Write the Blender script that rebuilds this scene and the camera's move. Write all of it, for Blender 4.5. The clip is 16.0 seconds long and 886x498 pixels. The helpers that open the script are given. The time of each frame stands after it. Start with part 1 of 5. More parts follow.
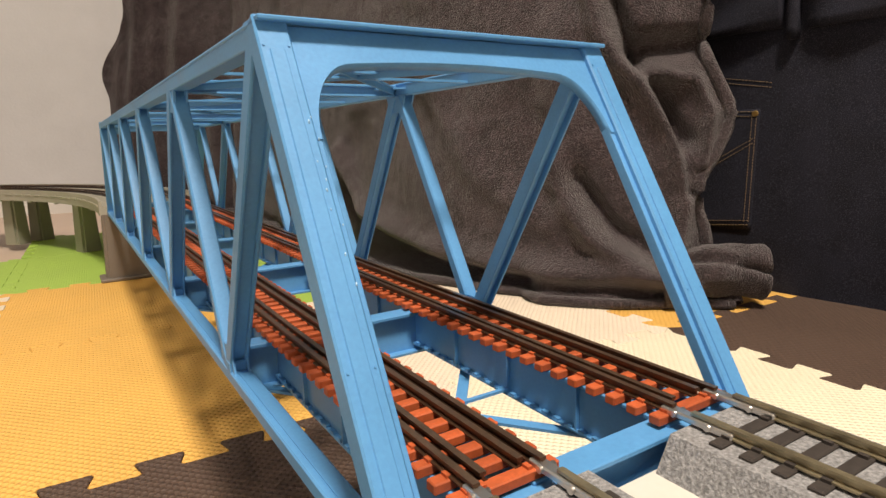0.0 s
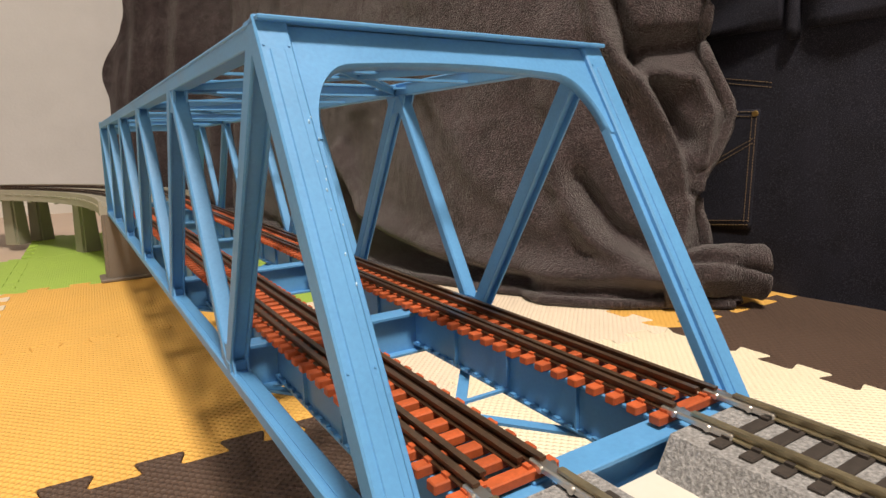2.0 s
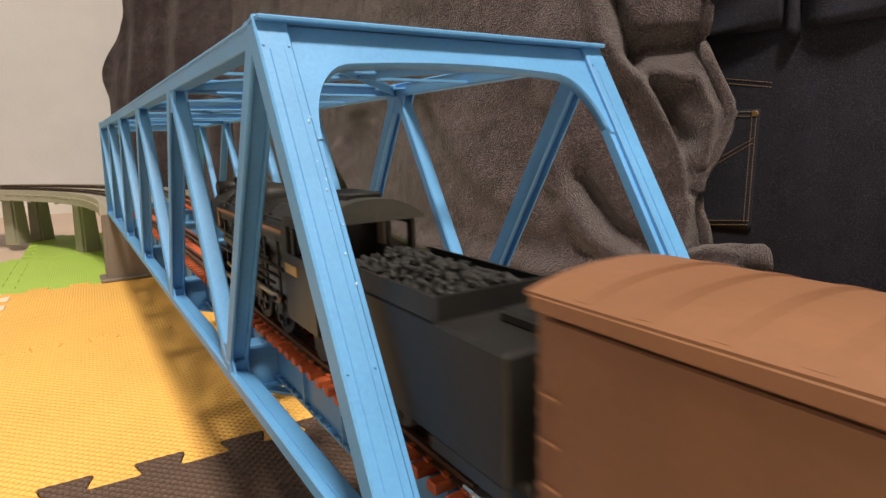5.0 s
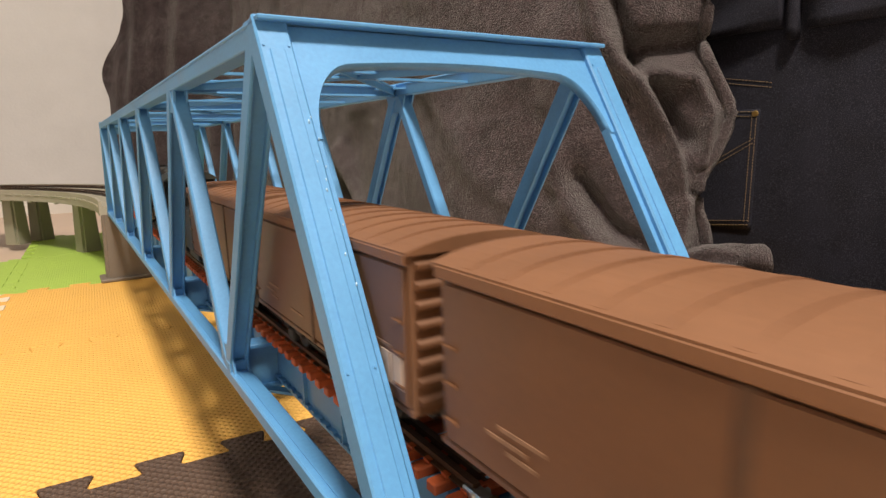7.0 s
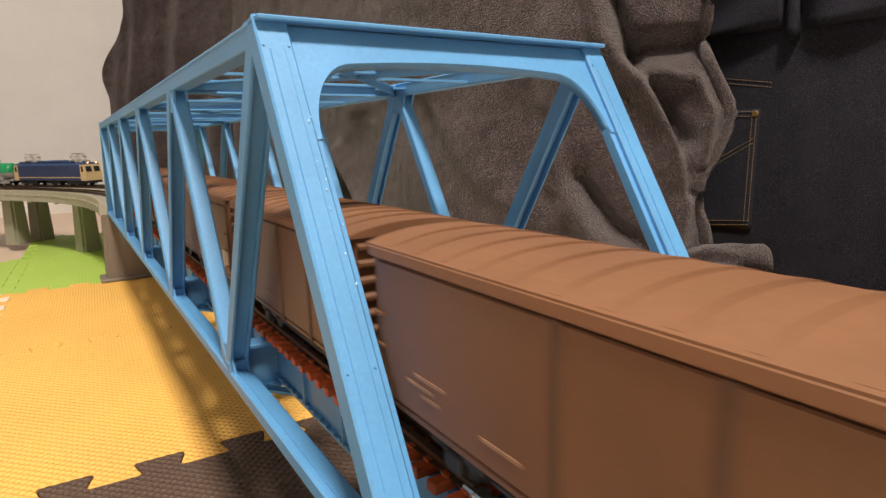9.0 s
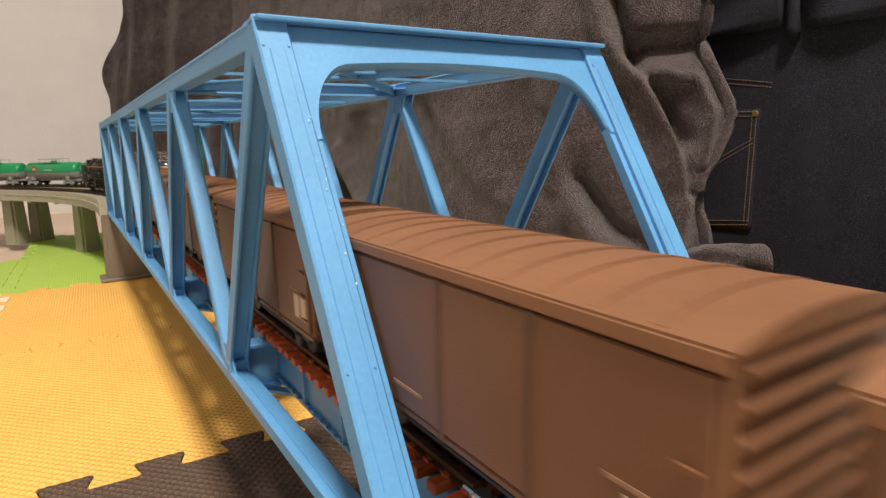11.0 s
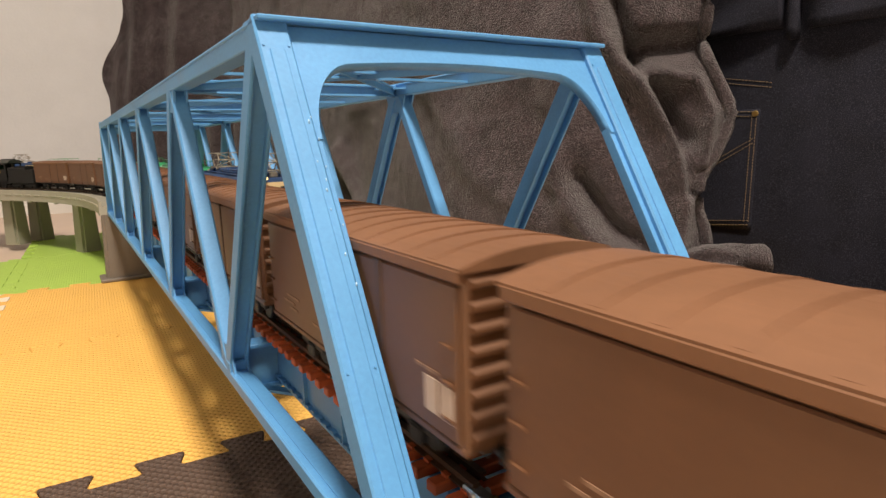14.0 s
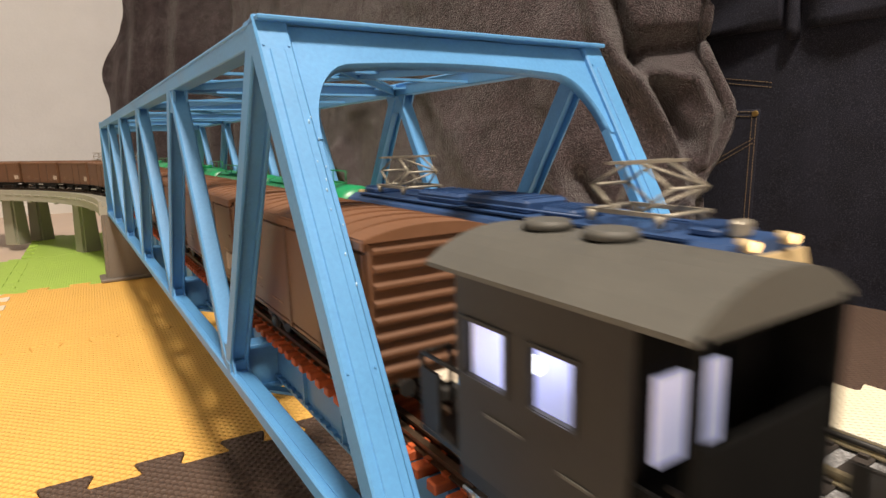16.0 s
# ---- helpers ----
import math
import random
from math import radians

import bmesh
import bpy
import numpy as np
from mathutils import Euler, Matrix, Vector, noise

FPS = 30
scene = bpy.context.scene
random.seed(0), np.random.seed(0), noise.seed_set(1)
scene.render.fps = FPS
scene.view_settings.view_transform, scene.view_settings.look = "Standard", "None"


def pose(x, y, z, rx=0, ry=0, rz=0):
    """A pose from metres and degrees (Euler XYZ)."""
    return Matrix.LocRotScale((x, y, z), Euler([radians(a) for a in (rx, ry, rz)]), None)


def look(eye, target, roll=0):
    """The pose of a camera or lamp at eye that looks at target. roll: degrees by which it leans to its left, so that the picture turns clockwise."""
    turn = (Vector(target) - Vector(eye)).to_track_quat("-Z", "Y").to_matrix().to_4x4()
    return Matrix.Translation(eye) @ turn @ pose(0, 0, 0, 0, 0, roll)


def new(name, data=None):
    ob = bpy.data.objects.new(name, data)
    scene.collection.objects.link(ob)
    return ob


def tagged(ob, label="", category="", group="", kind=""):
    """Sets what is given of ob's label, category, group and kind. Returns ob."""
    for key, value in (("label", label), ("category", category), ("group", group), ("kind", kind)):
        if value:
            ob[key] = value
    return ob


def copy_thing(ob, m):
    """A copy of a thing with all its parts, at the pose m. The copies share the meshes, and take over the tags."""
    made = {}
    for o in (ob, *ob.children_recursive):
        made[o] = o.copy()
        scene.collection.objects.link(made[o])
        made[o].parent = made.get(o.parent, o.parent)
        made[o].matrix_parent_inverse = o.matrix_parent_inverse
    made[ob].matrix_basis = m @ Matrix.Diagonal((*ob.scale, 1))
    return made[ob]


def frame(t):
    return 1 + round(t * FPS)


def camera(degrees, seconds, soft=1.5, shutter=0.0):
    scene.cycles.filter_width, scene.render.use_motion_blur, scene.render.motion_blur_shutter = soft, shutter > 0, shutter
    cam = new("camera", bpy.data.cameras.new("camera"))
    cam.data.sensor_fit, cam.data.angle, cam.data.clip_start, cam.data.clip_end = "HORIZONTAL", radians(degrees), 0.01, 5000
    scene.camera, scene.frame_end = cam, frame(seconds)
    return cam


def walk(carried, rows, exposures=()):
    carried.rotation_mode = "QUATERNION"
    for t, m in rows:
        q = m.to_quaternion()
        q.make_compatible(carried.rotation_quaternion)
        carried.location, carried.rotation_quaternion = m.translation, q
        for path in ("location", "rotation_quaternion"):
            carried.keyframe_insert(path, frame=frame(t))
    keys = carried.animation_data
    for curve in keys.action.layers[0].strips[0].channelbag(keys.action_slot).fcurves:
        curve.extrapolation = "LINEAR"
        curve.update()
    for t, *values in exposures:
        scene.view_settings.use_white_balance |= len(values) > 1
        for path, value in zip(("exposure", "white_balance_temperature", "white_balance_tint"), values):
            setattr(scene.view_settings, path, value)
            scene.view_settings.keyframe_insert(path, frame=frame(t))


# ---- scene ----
EYE = Vector((-0.09848, -0.08411, 0.16974))
YAW, PITCH, ROLL, FOV = 0.56314, -0.18290, -1.533, 73.65
cam = camera(FOV, 16.0, 1.5, 0.5)
AIM = Vector((math.sin(YAW) * math.cos(PITCH), math.cos(YAW) * math.cos(PITCH), math.sin(PITCH)))
walk(cam, [(0.0, look(EYE, EYE + AIM, ROLL)), (16.0, look(EYE, EYE + AIM, ROLL))],
     [(0.0, -0.02), (2.9, -0.02), (3.4, 0.12), (4.0, 0.16), (16.0, 0.17)])

# ---- light: one round ceiling lamp in a closed room ----
world = bpy.data.worlds.new("room_world")
scene.world = world
world.use_nodes = True
world.node_tree.nodes["Background"].inputs[0].default_value = (1.0, 0.9, 0.8, 1)
world.node_tree.nodes["Background"].inputs[1].default_value = 0.05
lamp_data = bpy.data.lights.new("ceiling_light_glow", "AREA")
lamp_data.shape, lamp_data.size, lamp_data.energy = "DISK", 0.42, 95.0
lamp_data.color = (1.0, 0.872, 0.735)
lamp_ob = new("ceiling_light_glow", lamp_data)
LAMP = Vector((-0.24, -0.75, 2.28))
lamp_ob.matrix_world = Matrix.Translation(LAMP)

# ---- plan ----
HR = 0.1043          # top of rail
SP = 0.0300          # half the distance of the two tracks
GA = 0.0078         # half the gauge
SLIM, LOWER = 0.925, 0.955   # width and height of the vehicles against their first plan
PANEL, NP = 0.1302, 6
LEN = PANEL * NP
WO = 0.0574          # outer face of the trusses
MW = 0.0070          # depth of the truss members, across the bridge
ZB, ZT = 0.0863, 0.1985   # underside of the lower chord, top of the upper chord
BC, TC = 0.0047, 0.0060   # heights of the chords
CY, RAD = 0.80, 0.73      # the curve begins at CY; radius of the inner track
CX = -SP - RAD
RIN, ROUT = RAD, RAD + 2 * SP
WALL_Y = 1.97


# ---- materials ----
def nodes_of(name):
    m = bpy.data.materials.new(name)
    m.use_nodes = True
    t = m.node_tree
    return m, t, t.nodes["Principled BSDF"]


def mat(name, base, rough=0.5, metal=0.0, var=0.15, scale=60.0, bump=0.1, bscale=600.0, dist=0.0004,
        second=None, amount=0.5, spec=0.5, objvar=0.0, sheen=0.0, emit=0.0):
    """Base colour with broad stains, fine grain and relief."""
    m, t, b = nodes_of(name)
    n, l = t.nodes, t.links
    tc = n.new("ShaderNodeTexCoord")
    a = n.new("ShaderNodeTexNoise")
    a.inputs["Scale"].default_value, a.inputs["Detail"].default_value = scale, 5
    l.new(tc.outputs["Object"], a.inputs["Vector"])
    r = n.new("ShaderNodeValToRGB")
    lo = second or tuple(c * (1 - var) for c in base)
    hi = tuple(min(1, c * (1 + var)) for c in base) if not second else base
    r.color_ramp.elements[0].color, r.color_ramp.elements[1].color = (*lo, 1), (*hi, 1)
    r.color_ramp.elements[0].position, r.color_ramp.elements[1].position = 0.5 - amount / 2, 0.5 + amount / 2
    l.new(a.outputs["Fac"], r.inputs["Fac"])
    col = r.outputs["Color"]
    f = n.new("ShaderNodeTexNoise")
    f.inputs["Scale"].default_value, f.inputs["Detail"].default_value = bscale, 3
    l.new(tc.outputs["Object"], f.inputs["Vector"])
    mx = n.new("ShaderNodeMix")
    mx.data_type, mx.blend_type = "RGBA", "OVERLAY"
    mx.inputs[0].default_value = min(1, var * 1.2)
    l.new(col, mx.inputs[6])
    l.new(f.outputs["Fac"], mx.inputs[7])
    col = mx.outputs[2]
    if objvar:
        o = n.new("ShaderNodeObjectInfo")
        mr = n.new("ShaderNodeMapRange")
        mr.inputs[3].default_value, mr.inputs[4].default_value = 1 - objvar, 1 + objvar
        l.new(o.outputs["Random"], mr.inputs[0])
        h = n.new("ShaderNodeHueSaturation")
        l.new(mr.outputs[0], h.inputs["Value"])
        l.new(col, h.inputs["Color"])
        col = h.outputs["Color"]
    l.new(col, b.inputs["Base Color"])
    rr = n.new("ShaderNodeMapRange")
    rr.inputs[3].default_value, rr.inputs[4].default_value = max(0.05, rough - 0.1), min(1, rough + 0.1)
    l.new(a.outputs["Fac"], rr.inputs[0])
    l.new(rr.outputs[0], b.inputs["Roughness"])
    b.inputs["Metallic"].default_value = metal
    b.inputs["Specular IOR Level"].default_value = spec
    if sheen:
        b.inputs["Sheen Weight"].default_value, b.inputs["Sheen Roughness"].default_value = sheen, 0.5
    if bump:
        bp = n.new("ShaderNodeBump")
        bp.inputs["Strength"].default_value, bp.inputs["Distance"].default_value = bump, dist
        l.new(f.outputs["Fac"], bp.inputs["Height"])
        l.new(bp.outputs[0], b.inputs["Normal"])
    return m


def flecked(m, colour, scale, lo, hi):
    """Adds small pale flecks of fibre to a cloth."""
    t = m.node_tree
    n, l, b = t.nodes, t.links, t.nodes["Principled BSDF"]
    tc = n.new("ShaderNodeTexCoord")
    f = n.new("ShaderNodeTexNoise")
    f.inputs["Scale"].default_value, f.inputs["Detail"].default_value = scale, 2
    l.new(tc.outputs["Object"], f.inputs["Vector"])
    mr = n.new("ShaderNodeMapRange")
    mr.inputs[1].default_value, mr.inputs[2].default_value = lo, hi
    l.new(f.outputs["Fac"], mr.inputs[0])
    mx = n.new("ShaderNodeMix")
    mx.data_type = "RGBA"
    old = b.inputs["Base Color"].links[0].from_socket
    l.new(mr.outputs[0], mx.inputs[0])
    l.new(old, mx.inputs[6])
    mx.inputs[7].default_value = (*colour, 1)
    l.new(mx.outputs[2], b.inputs["Base Color"])
    return m


def glow(name, colour, strength):
    m, t, b = nodes_of(name)
    b.inputs["Base Color"].default_value = (*colour, 1)
    b.inputs["Emission Color"].default_value = (*colour, 1)
    b.inputs["Emission Strength"].default_value = strength
    return m


def foam(name, base):
    """Foam mat with a woven relief of small slanted ribs."""
    m = mat(name, base, 0.62, var=0.07, scale=9.0, bump=0, bscale=220.0, spec=0.35)
    t = m.node_tree
    n, l, b = t.nodes, t.links, t.nodes["Principled BSDF"]
    tc = n.new("ShaderNodeTexCoord")
    sep = n.new("ShaderNodeSeparateXYZ")
    l.new(tc.outputs["Object"], sep.inputs[0])

    def math_node(op, a, c=None):
        k = n.new("ShaderNodeMath")
        k.operation = op
        for i, v in enumerate((a, c)):
            if v is None:
                continue
            if isinstance(v, (int, float)):
                k.inputs[i].default_value = v
            else:
                l.new(v, k.inputs[i])
        return k.outputs[0]
    x = math_node("MULTIPLY", sep.outputs[0], 2 * math.pi / 0.0056)
    y = math_node("MULTIPLY", sep.outputs[1], 2 * math.pi / 0.0056)
    wv = math_node("MULTIPLY", math_node("SINE", x), math_node("SINE", y))
    h = math_node("MAXIMUM", wv, -0.25)
    bp = n.new("ShaderNodeBump")
    bp.inputs["Strength"].default_value, bp.inputs["Distance"].default_value = 0.9, 0.0009
    l.new(h, bp.inputs["Height"])
    l.new(bp.outputs[0], b.inputs["Normal"])
    return m


BLUE = mat("bridge_blue", (0.096, 0.303, 0.605), 0.50, var=0.10, scale=40, bump=0.25, bscale=900, dist=0.0002)
RAIL = mat("brown_rail", (0.085, 0.045, 0.025), 0.38, 0.55, var=0.2, scale=90, bump=0.05)
HEADM = mat("worn_rail_head", (0.27, 0.18, 0.12), 0.34, 0.85, var=0.2, scale=120, bump=0.03)
TIE = mat("orange_red_tie", (0.43, 0.088, 0.024), 0.62, var=0.2, scale=200, bump=0.2, bscale=900, objvar=0.12)
TIE_DARK = mat("dark_tie", (0.035, 0.028, 0.024), 0.7, var=0.2, scale=200, bump=0.2, objvar=0.12)
NICKEL = mat("nickel_rail", (0.36, 0.31, 0.20), 0.34, 0.75, var=0.2, scale=90, bump=0.05)
STEEL = mat("bright_metal", (0.62, 0.60, 0.56), 0.3, 0.9, var=0.1, bump=0.03)
BALLAST = mat("grey_ballast", (0.25, 0.25, 0.255), 0.85, var=0.5, scale=900, bump=0.8, bscale=1500, dist=0.0008)
PALEPL = mat("pale_plastic", (0.62, 0.60, 0.54), 0.5, var=0.05, scale=40, bump=0.05)
CONCRETE = mat("viaduct_grey", (0.36, 0.345, 0.28), 0.6, var=0.07, scale=25, bump=0.1)
PIERM = mat("pier_grey", (0.30, 0.30, 0.22), 0.6, var=0.08, scale=25, bump=0.1)
PIERB = mat("pier_brown_grey", (0.17, 0.145, 0.12), 0.55, var=0.08, scale=25, bump=0.1)
FOAM = {"orange": foam("orange_foam", (0.82, 0.475, 0.115)), "brown": foam("brown_foam", (0.094, 0.061, 0.046)),
        "green": foam("green_foam", (0.40, 0.60, 0.11)), "cream": foam("cream_foam", (0.88, 0.80, 0.61)),
        "pink": foam("pale_pink_foam", (0.87, 0.75, 0.60))}
WALLM = mat("wall_paper", (0.61, 0.62, 0.64), 0.8, var=0.04, scale=14, bump=0.35, bscale=160, dist=0.001)
FLOORM = mat("pale_floor", (0.68, 0.54, 0.44), 0.55, var=0.06, scale=6, bump=0.05)
WHITE = mat("white_trim", (0.72, 0.70, 0.66), 0.5, var=0.03, scale=10, bump=0.03)
CEILM = mat("ceiling_white", (0.78, 0.76, 0.72), 0.9, var=0.03, scale=5, bump=0.05)
FLEECE = mat("fleece", (0.040, 0.028, 0.031), 0.95, var=0.45, scale=50, bump=1.0, bscale=620, dist=0.0042, spec=0.1, sheen=0.30)
DENIM = mat("dark_denim", (0.0110, 0.0115, 0.0190), 0.85, var=0.35, scale=30, bump=0.6, bscale=1200, dist=0.0004, spec=0.2)
flecked(FLEECE, (0.100, 0.074, 0.079), 330, 0.52, 0.72)
flecked(DENIM, (0.050, 0.051, 0.068), 1000, 0.50, 0.80)
GLUE = mat("dried_glue", (0.30, 0.52, 0.72), 0.35, var=0.1, bump=0.1)
THREAD = mat("gold_thread", (0.17, 0.12, 0.065), 0.7, var=0.2, bump=0.1)
BRASS = mat("brass", (0.55, 0.36, 0.12), 0.35, 0.8, var=0.15, bump=0.05)


# ---- mesh helpers ----
def part(name, bm, material, parent=None, label=""):
    me = bpy.data.meshes.new(name)
    bm.normal_update()
    bm.to_mesh(me)
    bm.free()
    for mm in (material if isinstance(material, (list, tuple)) else [material]):
        me.materials.append(mm)
    ob = new(name, me)
    if parent:
        ob.parent = parent
    if label:
        tagged(ob, label)
    return ob


def thing(name, label, category, group="", kind="", at=None):
    ob = new(name)
    ob.empty_display_size = 0.01
    if at is not None:
        ob.matrix_world = at
    return tagged(ob, label, category, group, kind)


def box(bm, x0, x1, y0, y1, z0, z1, bevel=0.0, m=None, mi=0):
    """A box between two corners, its edges rounded, turned by m."""
    c = Matrix.Translation(((x0 + x1) / 2, (y0 + y1) / 2, (z0 + z1) / 2)) @ Matrix.Diagonal((abs(x1 - x0), abs(y1 - y0), abs(z1 - z0), 1))
    if not bevel:
        r = bmesh.ops.create_cube(bm, size=1, matrix=(m @ c) if m else c)
        if mi:
            for f in {f for v in r["verts"] for f in v.link_faces}:
                f.material_index = mi
        return
    t = bmesh.new()
    bmesh.ops.create_cube(t, size=1, matrix=c)
    bmesh.ops.bevel(t, geom=t.edges[:], offset=bevel, segments=1, affect="EDGES", profile=0.5)
    put(bm, t, m, mi)


def put(bm, t, m=None, mi=0):
    """Adds mesh t to bm."""
    if m:
        bmesh.ops.transform(t, matrix=m, verts=t.verts[:])
    vs = [bm.verts.new(v.co) for v in t.verts]
    t.verts.index_update()
    for f in t.faces:
        try:
            g = bm.faces.new([vs[v.index] for v in f.verts])
            g.smooth, g.material_index = f.smooth, mi or f.material_index
        except ValueError:
            pass
    t.free()


def cyl(bm, a, b, r, seg=12, r2=None, smooth=True, caps=True, mi=0):
    """A round bar from a to b."""
    a, b = Vector(a), Vector(b)
    d = b - a
    m = Matrix.Translation((a + b) / 2) @ d.to_track_quat("Z", "Y").to_matrix().to_4x4()
    res = bmesh.ops.create_cone(bm, cap_ends=caps, segments=seg, radius1=r, radius2=r if r2 is None else r2, depth=d.length, matrix=m)
    for f in {f for v in res["verts"] for f in v.link_faces}:
        f.smooth = smooth and len(f.verts) == 4
        f.material_index = mi


def prism(bm, pts, axis, lo, hi, mi=0, m=None):
    """A flat outline pushed along an axis (0, 1 or 2); the outline holds the two other coordinates in order."""
    def place(p, h):
        q = list(p)
        q.insert(axis, h)
        v = Vector(q)
        return m @ v if m else v
    a = [bm.verts.new(place(p, lo)) for p in pts]
    b = [bm.verts.new(place(p, hi)) for p in pts]
    n = len(pts)
    fs = [bm.faces.new(a[::-1]), bm.faces.new(b)]
    for i in range(n):
        fs.append(bm.faces.new((a[i], a[(i + 1) % n], b[(i + 1) % n], b[i])))
    for f in fs:
        f.material_index = mi
    bmesh.ops.recalc_face_normals(bm, faces=fs)
    return fs


def beam(bm, a, b, across, w, h, bevel=0.0004):
    """A bar from a to b; w wide along the direction across, h thick square to it."""
    a, b, s = Vector(a), Vector(b), Vector(across).normalized()
    d = (b - a).normalized()
    n = d.cross(s).normalized()
    s = n.cross(d)
    m = Matrix(((s.x, d.x, n.x, a.x), (s.y, d.y, n.y, a.y), (s.z, d.z, n.z, a.z), (0, 0, 0, 1)))
    box(bm, -w / 2, w / 2, 0, (b - a).length, -h / 2, h / 2, bevel, m)


def along(s, track):
    """Place and heading on a track, s metres from the near end of the bridge; track -1 is the inner, 1 the outer one."""
    x, r = SP * track, (RIN if track < 0 else ROUT)
    if s <= CY:
        return Vector((x, s, HR)), 0.0
    a = (s - CY) / r
    return Vector((CX + r * math.cos(a), CY + r * math.sin(a), HR)), a


from mathutils.geometry import tessellate_polygon


# ---- the room ----
def slab(name, x0, x1, y0, y1, z0, z1, material, label, category):
    bm = bmesh.new()
    box(bm, x0, x1, y0, y1, z0, z1)
    return tagged(part(name, bm, material), label, category, kind="structure")


slab("floor", -2.3, 2.1, -3.3, WALL_Y, -0.06, -0.012, FLOORM, "pale pinkish-beige floor under the foam mats", "floor")
slab("wall_north", -2.3, 2.1, WALL_Y, WALL_Y + 0.12, -0.06, 2.45, WALLM, "plain off-white papered wall", "wall")
slab("wall_south", -2.3, 2.1, -3.42, -3.3, -0.06, 2.45, WALLM, "plain off-white papered wall", "wall")
slab("wall_west", -2.42, -2.3, -3.42, WALL_Y + 0.12, -0.06, 2.45, WALLM, "plain off-white papered wall", "wall")
slab("wall_east", 2.1, 2.22, -3.42, WALL_Y + 0.12, -0.06, 2.45, WALLM, "plain off-white papered wall", "wall")
slab("ceiling", -2.42, 2.22, -3.42, WALL_Y + 0.12, 2.45, 2.55, CEILM, "plain white ceiling", "ceiling")


def baseboard():
    bm = bmesh.new()
    prism(bm, [(WALL_Y, -0.012), (WALL_Y, 0.046), (WALL_Y - 0.006, 0.046), (WALL_Y - 0.009, 0.042), (WALL_Y - 0.009, 0.022), (WALL_Y - 0.013, 0.018), (WALL_Y - 0.013, -0.012)], 0, -2.3, 2.1)
    tagged(part("baseboard", bm, WHITE), "white moulded baseboard along the papered wall", "baseboard", kind="structure")


baseboard()


# ---- foam mats: dovetailed square tiles, each one a thing ----
TILE, TURN = 0.2671, -0.0357
MAT0 = Vector((-0.1950, 0.2562))
TEETH = 12


def seam(n, swap):
    """The dovetailed outline between two tiles: along 0..TILE, across."""
    pts, step, a = [(0.0, 0.0)], TILE / n, 0.0074
    for i in range(n):
        s, e = i * step, (i + 1) * step
        sg = 1 if (i + swap) % 2 else -1
        k = 0.0021
        pts += [(s + (k if i else 0.0125) * (-1 if i else 1), sg * a), (e + (k if i < n - 1 else -0.0125), sg * a)]
    pts.append((TILE, 0.0))
    # rounded corners
    out = [pts[0]]
    for p, q, r in zip(pts, pts[1:], pts[2:]):
        for o, f in ((p, 0.22), (r, 0.22)):
            dx, dy = o[0] - q[0], o[1] - q[1]
            ln = math.hypot(dx, dy)
            f = min(0.0018 / ln, 0.45)
            out.append((q[0] + dx * f, q[1] + dy * f))
    out.append(pts[-1])
    return out


def mat_tile(i, j, colour):
    gap = 0.0002
    south = seam(TEETH, (i + j) % 2)
    north = seam(TEETH, (i + j + 1) % 2)
    west = seam(TEETH, (i + j) % 2)
    east = seam(TEETH, (i + j + 1) % 2)
    o = [(x, y) for x, y in south] + [(TILE + y, x) for x, y in east][1:] + [(x, TILE + y) for x, y in north[::-1]][1:] + [(y, x) for x, y in west[::-1]][1:-1]
    c = TILE / 2
    bm = bmesh.new()
    area = [(p[0] - c, p[1] - c) for p in o]
    n = len(area)
    rings = []
    for inset, z in ((gap, -0.012), (gap, -0.0010), (gap + 0.0002, -0.0003), (gap + 0.0006, 0.0)):
        ring = []
        for k in range(n):
            ax, ay = area[k - 1]
            bx, by = area[(k + 1) % n]
            tx, ty = bx - ax, by - ay
            ln = math.hypot(tx, ty) or 1
            ring.append(bm.verts.new((area[k][0] - ty / ln * inset, area[k][1] + tx / ln * inset, z)))
        rings.append(ring)
    for ra, rb in zip(rings, rings[1:]):
        for k in range(n):
            bm.faces.new((ra[k], ra[(k + 1) % n], rb[(k + 1) % n], rb[k]))
    for tri in tessellate_polygon([[v.co for v in rings[-1]]]):
        bm.faces.new([rings[-1][q] for q in tri])
    bmesh.ops.recalc_face_normals(bm, faces=bm.faces[:])
    ob = part("foam_mat", bm, FOAM[colour])
    tagged(ob, f"{colour.replace('pink', 'pale pink')} foam puzzle mat with a woven relief on the floor", "foam mat", "puzzle mats on the floor")
    x, y = i * TILE + c, j * TILE + c
    ct, st = math.cos(TURN), math.sin(TURN)
    ob.matrix_world = pose(MAT0.x + x * ct - y * st, MAT0.y + x * st + y * ct, 0, 0, 0, math.degrees(TURN))
    return ob


COLOURS = {(0, 0): "orange", (0, 1): "orange", (0, 2): "green", (0, 3): "green", (1, 0): "pink", (1, 1): "green", (1, 2): "green", (1, 3): "pink",
           (0, -1): "brown", (0, -2): "orange", (1, -1): "cream", (1, -2): "cream", (2, -1): "brown", (2, -2): "brown", (2, 0): "orange", (2, 1): "brown",
           (-1, 0): "cream", (-1, 1): "pink", (-1, 2): "green", (-1, -1): "brown", (-1, -2): "cream", (3, -1): "brown", (3, 0): "brown", (3, -2): "brown", (2, 2): "brown"}
for (i, j), colour in COLOURS.items():
    mat_tile(i, j, colour)


# ---- the truss bridge ----
def chord_line(side):
    return side * (WO - MW / 2)


